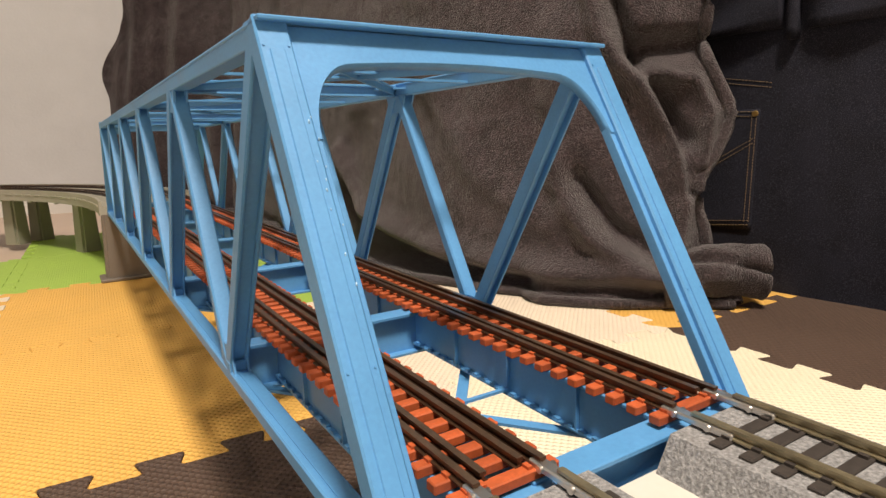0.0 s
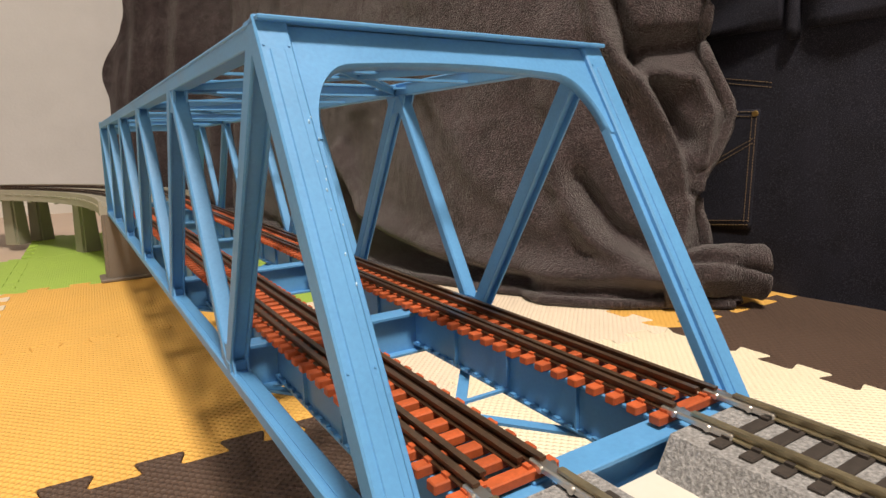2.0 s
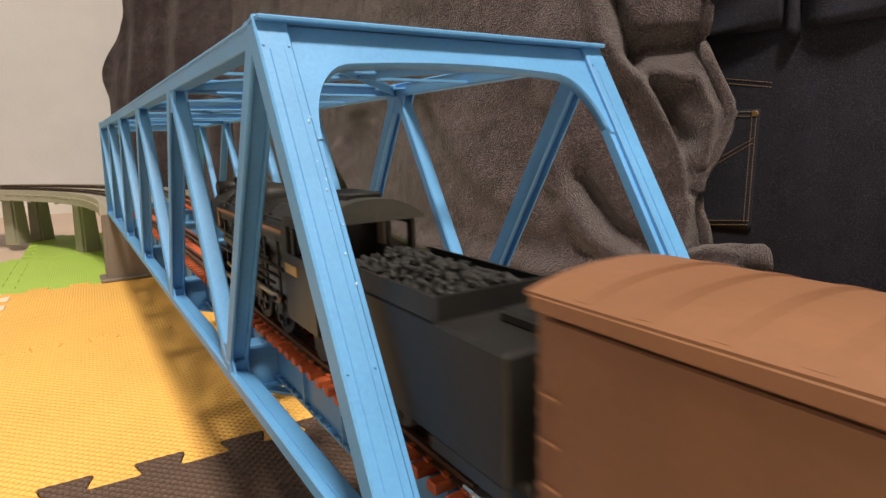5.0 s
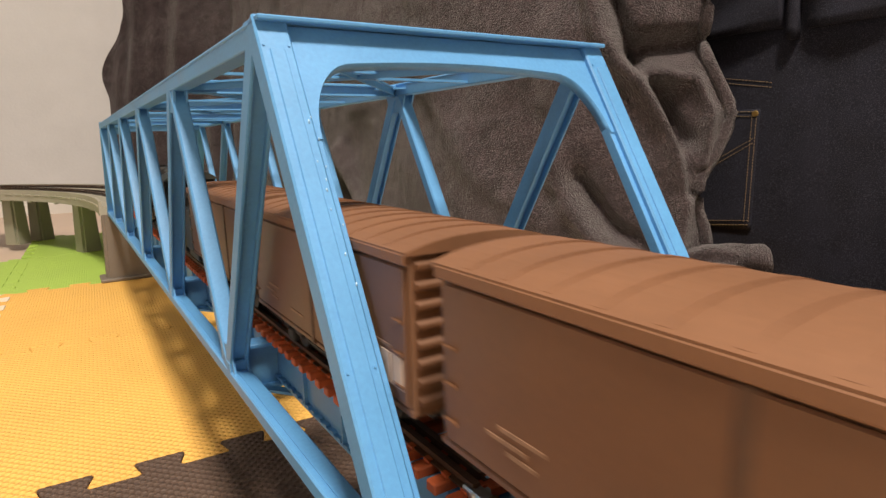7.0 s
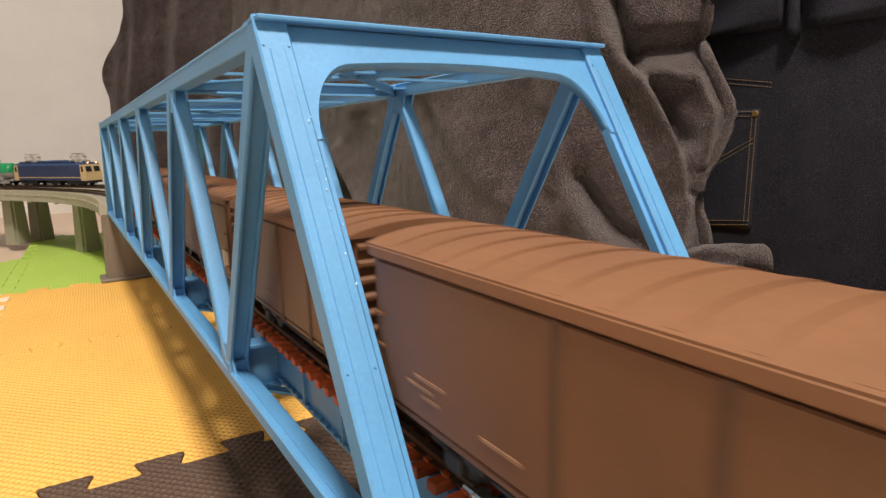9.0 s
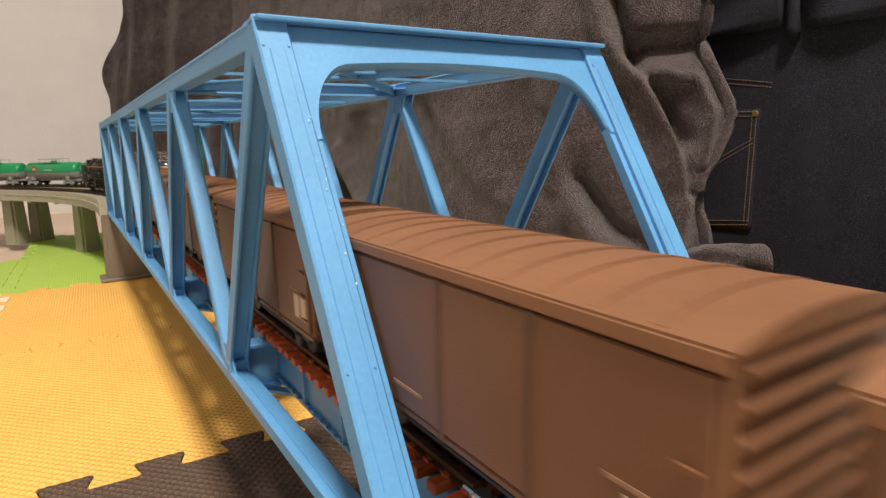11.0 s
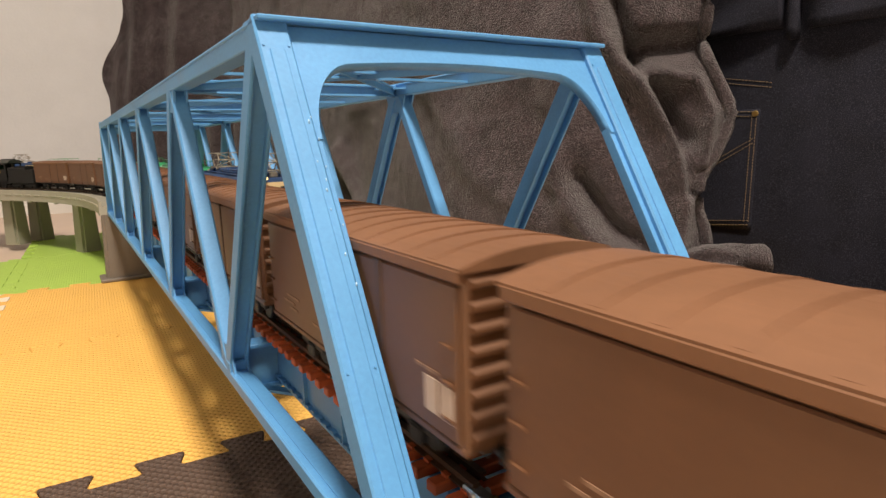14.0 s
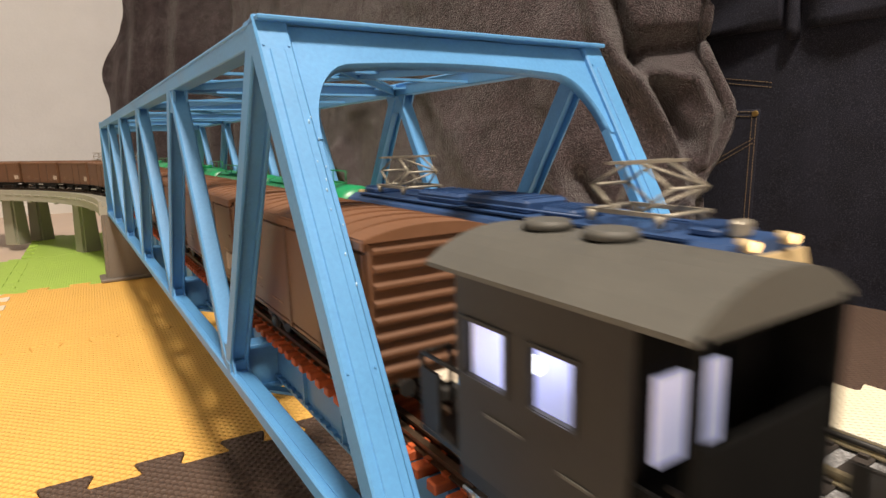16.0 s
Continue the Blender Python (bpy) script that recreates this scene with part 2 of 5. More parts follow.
def h_bar(bm, a, b, w, h, t=0.0016, recess=True):
    """A member with two flanges and a web between them; w deep across the bridge, h wide in the truss plane."""
    x = Vector((1, 0, 0))
    if recess:
        for s in (-1, 1):
            o = x * s * (w / 2 - t / 2)
            beam(bm, Vector(a) + o, Vector(b) + o, x, t, h, 0.0003)
        beam(bm, a, b, x, w - 2 * t + 0.0002, t * 1.3, 0)
    else:
        beam(bm, a, b, x, w, h, 0.0007)


def low(k):
    """Where the lower joint k lies along the bridge."""
    return k * PANEL


def truss_bridge():
    br = thing("truss_bridge", "light blue model railway truss bridge with double track deck", "bridge")
    zt, zb = ZT - TC / 2, ZB + BC / 2
    for side in (-1, 1):
        x = chord_line(side)
        # lower chord with top and bottom flange
        bm = bmesh.new()
        box(bm, x - MW / 2, x + MW / 2, -0.004, LEN + 0.004, ZB, ZB + BC, 0.0005)
        box(bm, x - MW / 2 + 0.0022, x - MW / 2 + 0.0027, 0.004, LEN - 0.004, ZB + BC - 0.0002, ZB + BC + 0.0003)
        part("lower_chord", bm, BLUE, br)
        bm = bmesh.new()
        y0, y1 = PANEL / 2 - 0.004, LEN - PANEL / 2 + 0.004
        box(bm, x - MW / 2, x + MW / 2, y0, y1, ZT - 0.0012, ZT, 0.0004)
        box(bm, x - MW / 2 + 0.0002, x + MW / 2 - 0.0002, y0 + 0.001, y1 - 0.001, ZT - TC, ZT - 0.0011, 0.0003)
        part("upper_chord", bm, BLUE, br)
        for k in range(NP):
            lo0, hi, lo1 = (x, low(k), zb), (x, (k + 0.5) * PANEL, zt), (x, low(k + 1), zb)
            if k > 0:
                bm = bmesh.new()
                h_bar(bm, lo0, hi, MW - 0.0006, 0.0054, recess=False)
                part("diagonal", bm, BLUE, br)
            if k < NP - 1:
                bm = bmesh.new()
                h_bar(bm, hi, lo1, MW - 0.0004, 0.0060, 0.0011)
                part("diagonal", bm, BLUE, br)
            # gussets at the upper and lower joints, on both faces
            for y, z, up in ((low(k), ZB + BC, 1), ((k + 0.5) * PANEL, ZT - TC, -1)):
                if k == 0 or (k == NP - 1 and up == -1):
                    continue
                bm = bmesh.new()
                for s in (-1, 1):
                    xo = x + s * (MW / 2 - 0.0011)
                    prism(bm, [(y - 0.011, z - up * 0.002), (y + 0.011, z - up * 0.002), (y + 0.0062, z + up * 0.0085), (y - 0.0062, z + up * 0.0085)], 0, xo - 0.0004, xo + 0.0004)
                part("gusset_plate", bm, BLUE, br)
            # small bearing block inside the lower joint
            if k > 0:
                bm = bmesh.new()
                box(bm, x - 0.0035, x + 0.0035, low(k) - 0.007, low(k) - 0.0015, ZB + BC - 0.001, ZB + BC + 0.0035, 0.0005)
                part("joint_block", bm, BLUE, br)
        # end posts
        for y, yy in ((low(0), PANEL / 2), (LEN, LEN - PANEL / 2)):
            bm = bmesh.new()
            a, b = Vector((x - side * 0.0006, y, zb - 0.003)), Vector((x - side * 0.0006, yy, zt + 0.003))
            beam(bm, a, b, (1, 0, 0), 0.0082, 0.0066, 0.0005)
            # raised cover strip on the outward face
            d = (b - a).normalized()
            nrm = Vector((1, 0, 0)).cross(d)
            if (nrm.y > 0) == (y < 0.1):
                nrm = -nrm
            beam(bm, a + nrm * 0.0034 + d * 0.006, b + nrm * 0.0034 - d * 0.010, (1, 0, 0), MW * 0.52, 0.0006, 0.0002)
            # round rivets of the joints
            for f in (0.335, 0.93):
                for o in (-0.0030, 0.0030):
                    p = a.lerp(b, f) + Vector((o, 0, 0)) + nrm * 0.0033
                    cyl(bm, p, p + nrm * 0.0003, 0.0003, 6)
            part("end_post", bm, BLUE, br)
            # inner flange that carries the portal plate down the post
            bm = bmesh.new()
            o = Vector((-side * 0.0047, 0, 0))
            beam(bm, a + o + d * 0.010, b + o - d * 0.024, (1, 0, 0), 0.0022, 0.0032, 0.0002)
            part("post_flange", bm, BLUE, br)
            if y < 0.1 and side < 0:
                # dried drops of glue along the joint of post and portal
                rnd = random.Random(8)
                bm = bmesh.new()
                for f in (0.58, 0.60, 0.63, 0.66, 0.69, 0.70, 0.74, 0.78, 0.79, 0.52, 0.47):
                    p = a.lerp(b, f + rnd.uniform(-0.01, 0.01)) + Vector((0.0036 + rnd.uniform(-0.0012, 0.0008), 0, 0)) + nrm * 0.0033
                    bmesh.ops.create_icosphere(bm, subdivisions=1, radius=rnd.uniform(0.0002, 0.00042), matrix=Matrix.Translation(p) @ Matrix.Diagonal((0.7, 1, 1.5, 1)))
                tagged(part("glue_drops", bm, GLUE, br, "small whitish dried glue drops"), kind="stuff")
            bm = bmesh.new()
            box(bm, x - side * MW / 2 - side * 0.005, x + side * 0.002, y - 0.004 if y < 0.1 else y - 0.010, y + 0.010 if y < 0.1 else y + 0.004, ZB + BC - 0.001, ZB + BC + 0.001, 0.0003)
            part("shoe_plate", bm, BLUE, br)
    # portals: a plate with an arched opening in the plane of the end posts
    for y, yy in ((low(0), PANEL / 2), (LEN, LEN - PANEL / 2)):
        a, b = Vector((0, y, zb)), Vector((0, yy, zt + TC / 2))
        d = (b - a).normalized()
        nrm = Vector((1, 0, 0)).cross(d)
        m = Matrix(((1, d.x, nrm.x, a.x), (0, d.y, nrm.y, a.y), (0, d.z, nrm.z, a.z), (0, 0, 0, 1)))
        full = (b - a).length
        wi = WO - 0.0098
        bm = bmesh.new()
        n = 40
        top, drop, u0 = full - 0.0104, 0.0200, 0.74
        ring_i, ring_o = [], []
        for i in range(n + 1):
            u = -math.cos(math.pi * i / n)
            k = max(0.0, (abs(u) - u0) / (1 - u0))
            fall = 0.0030 * u * u + drop * (1 - math.sqrt(max(0.0, 1 - k * k)))
            ring_i.append((wi * u, top - fall))
            ring_o.append((max(-1.0, min(1.0, u * 1.08)) * (wi + 0.003), full - 0.002 if abs(u) < 0.9999 else top - fall))
        inner = ring_i
        # the plate in strips between the arch and the frame
        for h0, h1 in ((-0.0016, 0.0016),):
            va = [[bm.verts.new(m @ Vector((p[0], p[1], h))) for p in ring_i] for h in (h0, h1)]
            vb = [[bm.verts.new(m @ Vector((p[0], p[1], h))) for p in ring_o] for h in (h0, h1)]
            for i in range(len(ring_i) - 1):
                for k in (0, 1):
                    bm.faces.new((va[k][i], va[k][i + 1], vb[k][i + 1], vb[k][i]))
        # a rim along the arch
        wing = [[bm.verts.new(m @ Vector((p[0], p[1], h))) for p in inner] for h in (-0.00165, 0.00165)]
        skin = [[bm.verts.new(m @ Vector((p[0], p[1] + 0.0008, h))) for p in inner] for h in (-0.00165, 0.00165)]
        for i in range(len(inner) - 1):
            for q in (bm.faces.new((wing[0][i], wing[0][i + 1], wing[1][i + 1], wing[1][i])), bm.faces.new((skin[0][i], skin[0][i + 1], skin[1][i + 1], skin[1][i]))):
                q.smooth = True
            for k in (0, 1):
                bm.faces.new((wing[k][i], wing[k][i + 1], skin[k][i + 1], skin[k][i]))
        bmesh.ops.recalc_face_normals(bm, faces=bm.faces[:])
        part("portal_plate", bm, BLUE, br)
        # top beam with an overhanging flange
        bm = bmesh.new()
        box(bm, -WO + 0.0004, WO - 0.0004, yy - 0.0066, yy + 0.0062, ZT - 0.0004, ZT + 0.0008, 0.0003)
        box(bm, -WO + MW, WO - MW, yy - 0.001, yy + 0.001, ZT - 0.009, ZT)
        part("portal_beam", bm, BLUE, br)
    # top bracing: struts and crossed laterals
    xi = WO - MW
    for k in range(NP):
        y = (k + 0.5) * PANEL
        if 0 < k < NP - 1:
            bm = bmesh.new()
            box(bm, -xi, xi, y - 0.0030, y + 0.0030, ZT - 0.0020, ZT - 0.0008, 0.0002)
            box(bm, -xi, xi, y - 0.0005, y + 0.0005, ZT - 0.0058, ZT - 0.0018)
            box(bm, -xi, xi, y - 0.0022, y + 0.0022, ZT - 0.0066, ZT - 0.0056, 0.0002)
            part("top_strut", bm, BLUE, br)
        if k < NP - 1:
            y2 = y + PANEL
            for s in (-1, 1):
                bm = bmesh.new()
                beam(bm, (-s * xi, y, ZT - 0.0042), (s * xi, y2, ZT - 0.0042), (0, 0, 1), 0.0026, 0.0010, 0)
                beam(bm, (-s * xi, y, ZT - 0.0026), (s * xi, y2, ZT - 0.0026), (1, -s * 0.4, 0), 0.0036, 0.0008, 0)
                part("top_lateral", bm, BLUE, br)
            bm = bmesh.new()
            box(bm, -0.008, 0.008, y + PANEL / 2 - 0.008, y + PANEL / 2 + 0.008, ZT - 0.0040, ZT - 0.0031)
            part("gusset_plate", bm, BLUE, br)
            bm = bmesh.new()
            box(bm, -xi, xi, y + PANEL / 2 - 0.0016, y + PANEL / 2 + 0.0016, ZT - 0.0054, ZT - 0.0045)
            part("top_tie", bm, BLUE, br)
        for s in (-1, 1) if 0 < k < NP - 1 else ():
            bm = bmesh.new()
            prism(bm, [(s * xi, y - 0.013), (s * xi, y + 0.013), (s * (xi - 0.012), y + 0.004), (s * (xi - 0.012), y - 0.004)], 2, ZT - 0.0034, ZT - 0.0026)
            part("gusset_plate", bm, BLUE, br)
    # floor beams, stringers and bottom laterals
    top = HR - 0.0051
    for k in range(NP + 1):
        y = min(max(k * PANEL, 0.003), LEN - 0.003)
        bm = bmesh.new()
        box(bm, -xi, xi, y - 0.0042, y + 0.0042, top - 0.0024, top - 0.0008, 0.0003)
        box(bm, -xi, xi, y - 0.0009, y + 0.0009, top - 0.0178, top - 0.0022)
        box(bm, -xi, xi, y - 0.0042, y + 0.0042, top - 0.0190, top - 0.0176, 0.0003)
        part("floor_beam", bm, BLUE, br)
    for tr in (-1, 1):
        for s in (-1, 1):
            x = tr * SP + s * 0.0082
            for k in range(NP):
                y0, y1 = k * PANEL + 0.001, (k + 1) * PANEL - 0.001
                bm = bmesh.new()
                box(bm, x - 0.0022, x + 0.0022, y0, y1, top - 0.0012, top, 0.0002)
                box(bm, x - 0.0006, x + 0.0006, y0, y1, top - 0.0150, top - 0.0010)
                box(bm, x - 0.0022, x + 0.0022, y0, y1, top - 0.0158, top - 0.0148, 0.0002)
                for i in range(1, 4):
                    yy = y0 + (y1 - y0) * i / 4
                    box(bm, x - 0.0020, x + 0.0020, yy - 0.0004, yy + 0.0004, top - 0.0150, top - 0.0010)
                for i in range(24):
                    yy = y0 + (y1 - y0) * (i + 0.5) / 24
                    for o in (-0.0014, 0.0014):
                        box(bm, x + o - 0.0007, x + o + 0.0007, yy - 0.0012, yy + 0.0012, top - 0.0149, top - 0.0142)
                part("stringer", bm, BLUE, br)
    for k in range(NP):
        y0, y1 = k * PANEL, (k + 1) * PANEL
        for s in (-1, 1):
            bm = bmesh.new()
            beam(bm, (-s * xi, y0, top - 0.0178), (s * xi, y1, top - 0.0178 - 0.0006 * s), (1, -s, 0), 0.0040, 0.0010, 0)
            part("bottom_lateral", bm, BLUE, br)
        ym = (y0 + y1) / 2
        bm = bmesh.new()
        box(bm, -SP + 0.010, SP - 0.010, ym - 0.0008, ym + 0.0008, top - 0.0140, top - 0.0130)
        part("cross_brace", bm, BLUE, br)
    return br


def rail_mesh(bm, pts, s, head, half=0.00085, h=0.0025):
    """A rail with foot, web and head along a row of (place, heading)."""
    prof = [(-0.0013, -h), (0.0013, -h), (0.0013, -h + 0.0004), (0.0003, -h + 0.0007), (0.0003, -0.0009), (half, -0.0007), (half, 0.0), (-half, 0.0), (-half, -0.0007), (-0.0003, -0.0009), (-0.0003, -h + 0.0007), (-0.0013, -h + 0.0004)]
    rows = []
    for p, a in pts:
        c, sn = math.cos(a), math.sin(a)
        rows.append([bm.verts.new((p.x + (s + u) * c, p.y + (s + u) * sn, p.z + v)) for u, v in prof])
    n = len(prof)
    for ra, rb in zip(rows, rows[1:]):
        for i in range(n):
            f = bm.faces.new((ra[i], ra[(i + 1) % n], rb[(i + 1) % n], rb[i]))
            f.material_index = 1 if i == 6 else 0
    bm.faces.new(rows[0])
    bm.faces.new(rows[-1][::-1])
    bmesh.ops.recalc_face_normals(bm, faces=bm.faces[:])


TIE_STEP = 0.0071


def tie_mesh(name, w, l, h, material):
    bm = bmesh.new()
    box(bm, -l / 2, l / 2, -w / 2, w / 2, -h, 0, 0.0003)
    for s in (-1, 1):
        for o in (-0.0019, 0.0019):
            box(bm, s * GA + o - 0.0006, s * GA + o + 0.0006, -w * 0.3, w * 0.3, -0.0002, 0.0007)
    me = bpy.data.meshes.new(name)
    bm.to_mesh(me)
    bm.free()
    me.materials.append(material)
    return me


def bridge_track(tr):
    t = thing("bridge_track", "open bridge track with brown rails on orange-red ties", "track", "tracks on the bridge", at=pose(tr * SP, 0, HR))
    for s in (-1, 1):
        bm = bmesh.new()
        rail_mesh(bm, [(Vector((0, 0.001, 0)), 0), (Vector((0, LEN, 0)), 0)], s * (GA + 0.0007), True)
        part("rail", bm, [RAIL, HEADM], t, "brown rail with a worn top")
        bm = bmesh.new()
        rail_mesh(bm, [(Vector((0, 0.004, -0.0003)), 0), (Vector((0, LEN - 0.004, -0.0003)), 0)], s * (GA - 0.0030), True)
        part("guard_rail", bm, [RAIL, HEADM], t, "brown guard rail inside the running rail")
    me = tie_mesh("tie", 0.0034, 0.0272, 0.0025, TIE)
    n = int(LEN / TIE_STEP)
    for i in range(n):
        o = new("tie", me)
        o.parent = t
        o.location = (0, 0.003 + i * TIE_STEP, -0.0025)
    return t


def ballast_track(tr, s0, s1, name, label, rails, ballast, deep):
    """Track on a roadbed from s0 to s1 along the line."""
    t = thing(name, label, "track", "tracks off the bridge")
    n = max(2, int((s1 - s0) / 0.03))
    pts = [along(s0 + (s1 - s0) * i / n, tr) for i in range(n + 1)]
    bm = bmesh.new()
    prof = [(-0.0215, -deep), (-0.0166, -0.0033), (0.0166, -0.0033), (0.0215, -deep)]
    rows = []
    for p, a in pts:
        rows.append([bm.verts.new((p.x + u * math.cos(a), p.y + u * math.sin(a), p.z + v)) for u, v in prof])
    for ra, rb in zip(rows, rows[1:]):
        for i in range(4):
            bm.faces.new((ra[i], ra[(i + 1) % 4], rb[(i + 1) % 4], rb[i]))
    bm.faces.new(rows[0])
    bm.faces.new(rows[-1][::-1])
    bmesh.ops.recalc_face_normals(bm, faces=bm.faces[:])
    part("roadbed", bm, ballast, t)
    for s in (-1, 1):
        bm = bmesh.new()
        rail_mesh(bm, pts, s * (GA + 0.0007), True)
        part("rail", bm, [rails, HEADM if rails is RAIL else NICKEL], t)
    return t


def near_ties(t, tr, s0, s1):
    me = tie_mesh("tie", 0.0032, 0.0282, 0.0020, TIE_DARK)
    step = 0.0070
    for i in range(int((s1 - s0) / step)):
        p, a = along(s0 + step * (i + 0.5), tr)
        o = new("tie", me)
        o.parent = t
        o.matrix_local = Matrix.Translation((p.x, p.y, HR - 0.0025)) @ pose(0, 0, 0, 0, 0, math.degrees(a))


def approach():
    for tr in (-1, 1):
        t = ballast_track(tr, -3.0, -0.004, "ballast_track", "nickel rails with dark ties on grey speckled ballast", NICKEL, BALLAST, 0.012)
        near_ties(t, tr, -0.36, -0.004)
        # rail joiners at the end of the bridge
        for s in (-1, 1):
            bm = bmesh.new()
            x = tr * SP + s * (GA + 0.0007)
            box(bm, x - 0.0016, x + 0.0016, -0.015, 0.004, HR - 0.0028, HR - 0.0010, 0.0004)
            for yy in (-0.009, 0.000):
                cyl(bm, (x - 0.0022, yy, HR - 0.0018), (x + 0.0022, yy, HR - 0.0018), 0.0008, 8)
            part("rail_joiner", bm, STEEL, t, "bright metal rail joiner")
        v = ballast_track(tr, LEN + 0.001, CY + 2.5, "viaduct_track", "brown rails and dark ties on a grey roadbed", RAIL, CONCRETE, 0.008)
        near_ties(v, tr, LEN + 0.002, 1.75)
    # the plain deck that carries the near tracks
    bm = bmesh.new()
    box(bm, -0.064, 0.064, -3.0, -0.002, HR - 0.022, HR - 0.0118, 0.001)
    for yy in (-0.035, -0.16, -0.29):
        box(bm, -0.004, 0.004, yy - 0.006, yy + 0.006, HR - 0.0120, HR - 0.0085, 0.0005)
    dk = tagged(part("approach_deck", bm, PALEPL), "pale grey plastic deck under the ballasted tracks", "viaduct deck")
    for yy in (-0.02, -0.5, -1.0, -1.5, -2.0, -2.5, -2.95):
        pier(0.0, yy, 0.0, HR - 0.022)


def pier(x, y, a, h, wide=0.100, deep=0.026, material=None, base=True):
    """A solid pier with a flared foot."""
    p = thing("bridge_pier", "brown-grey solid bridge pier with a flat foot on the mat", "pier", "piers under the bridge", at=pose(x, y, 0, 0, 0, math.degrees(a)))
    bm = bmesh.new()
    b, t = (wide / 2, deep / 2), (wide / 2 - 0.003, deep / 2 - 0.002)
    vs = [[bm.verts.new((sx * q[0], sy * q[1], z)) for sx, sy in ((-1, -1), (1, -1), (1, 1), (-1, 1))] for q, z in ((b, 0.004), (t, h))]
    for i in range(4):
        bm.faces.new((vs[0][i], vs[0][(i + 1) % 4], vs[1][(i + 1) % 4], vs[1][i]))
    bm.faces.new(vs[1])
    bm.faces.new(vs[0][::-1])
    bmesh.ops.bevel(bm, geom=[e for e in bm.edges if abs(e.verts[0].co.z - e.verts[1].co.z) > 0.01], offset=0.004, segments=3, affect="EDGES")
    bmesh.ops.recalc_face_normals(bm, faces=bm.faces[:])
    part("shaft", bm, PIERB, p)
    bm = bmesh.new()
    box(bm, -wide / 2 - 0.007, wide / 2 + 0.007, -deep / 2 - 0.006, deep / 2 + 0.006, 0, 0.0045, 0.0012)
    part("foot", bm, PIERB, p)
    return p


def viaduct_pier(s):
    p, a = along(s, -1)
    q, _ = along(s, 1)
    c = (p + q) / 2
    h = HR - 0.019
    v = thing("viaduct_pier", "grey two-legged viaduct pier standing on the mat", "pier", "piers under the viaduct", at=pose(c.x, c.y, 0, 0, 0, math.degrees(a)))
    for sx in (-1, 1):
        bm = bmesh.new()
        vs = [[bm.verts.new((sx * 0.024 + ux * w, uy * d, z)) for ux, uy in ((-1, -1), (1, -1), (1, 1), (-1, 1))] for w, d, z in ((0.0150, 0.0165, 0.0), (0.0125, 0.0140, h))]
        for i in range(4):
            bm.faces.new((vs[0][i], vs[0][(i + 1) % 4], vs[1][(i + 1) % 4], vs[1][i]))
        bm.faces.new(vs[1])
        bm.faces.new(vs[0][::-1])
        bmesh.ops.bevel(bm, geom=[e for e in bm.edges if abs(e.verts[0].co.z - e.verts[1].co.z) > 0.01], offset=0.004, segments=2, affect="EDGES")
        bmesh.ops.recalc_face_normals(bm, faces=bm.faces[:])
        part("leg", bm, PIERM, v)
    bm = bmesh.new()
    box(bm, -0.044, 0.044, -0.014, 0.014, h - 0.004, h, 0.001)
    part("cap", bm, PIERM, v)


def viaduct_deck():
    """The double-track deck: a trough with edge kerbs and brackets."""
    d = thing("viaduct_deck", "grey plastic double-track viaduct deck curving away", "viaduct deck")
    n = 90
    s1 = CY + 2.4
    bm = bmesh.new()
    prof = [(-0.066, -0.019), (-0.066, -0.0005), (-0.0625, -0.0005), (-0.0625, -0.0078), (0.0625, -0.0078), (0.0625, -0.0005), (0.066, -0.0005), (0.066, -0.019), (0.056, -0.019), (0.050, -0.013), (-0.050, -0.013), (-0.056, -0.019)]
    rows = []
    for i in range(n + 1):
        s = LEN + 0.006 + (s1 - LEN) * i / n
        p, a = along(s, -1)
        q = p + Vector((math.cos(a), math.sin(a), 0)) * SP
        rows.append([bm.verts.new((q.x + u * math.cos(a), q.y + u * math.sin(a), HR + v)) for u, v in prof])
    k = len(prof)
    for ra, rb in zip(rows, rows[1:]):
        for i in range(k):
            bm.faces.new((ra[i], ra[(i + 1) % k], rb[(i + 1) % k], rb[i]))
    bm.faces.new(rows[0])
    bm.faces.new(rows[-1][::-1])
    bmesh.ops.recalc_face_normals(bm, faces=bm.faces[:])
    part("trough", bm, CONCRETE, d)
    # slots and brackets along the edge
    for i in range(34):
        s = LEN + 0.03 + i * 0.030
        p, a = along(s, -1)
        q = p + Vector((math.cos(a), math.sin(a), 0)) * (SP - 0.0668)
        m = Matrix.Translation((q.x, q.y, HR)) @ pose(0, 0, 0, 0, 0, math.degrees(a))
        bm = bmesh.new()
        box(bm, -0.0008, 0.0010, -0.0095, 0.0095, -0.0095, -0.0072, 0.0003, m)
        part("edge_rib", bm, CONCRETE, d)
        if i % 3 == 0:
            bm = bmesh.new()
            box(bm, 0.0005, 0.006, -0.0025, 0.0025, -0.0212, -0.0165, 0.0006, m)
            part("bracket", bm, CONCRETE, d)


truss_bridge()
for tr in (-1, 1):
    bridge_track(tr)
approach()
pier(0.0, LEN + 0.012, 0.0, ZB, wide=0.135, deep=0.030)
viaduct_deck()
for s in (0.87, 1.092, 1.311, 1.53, 1.75, 2.1, 2.5, 2.9):
    viaduct_pier(s)


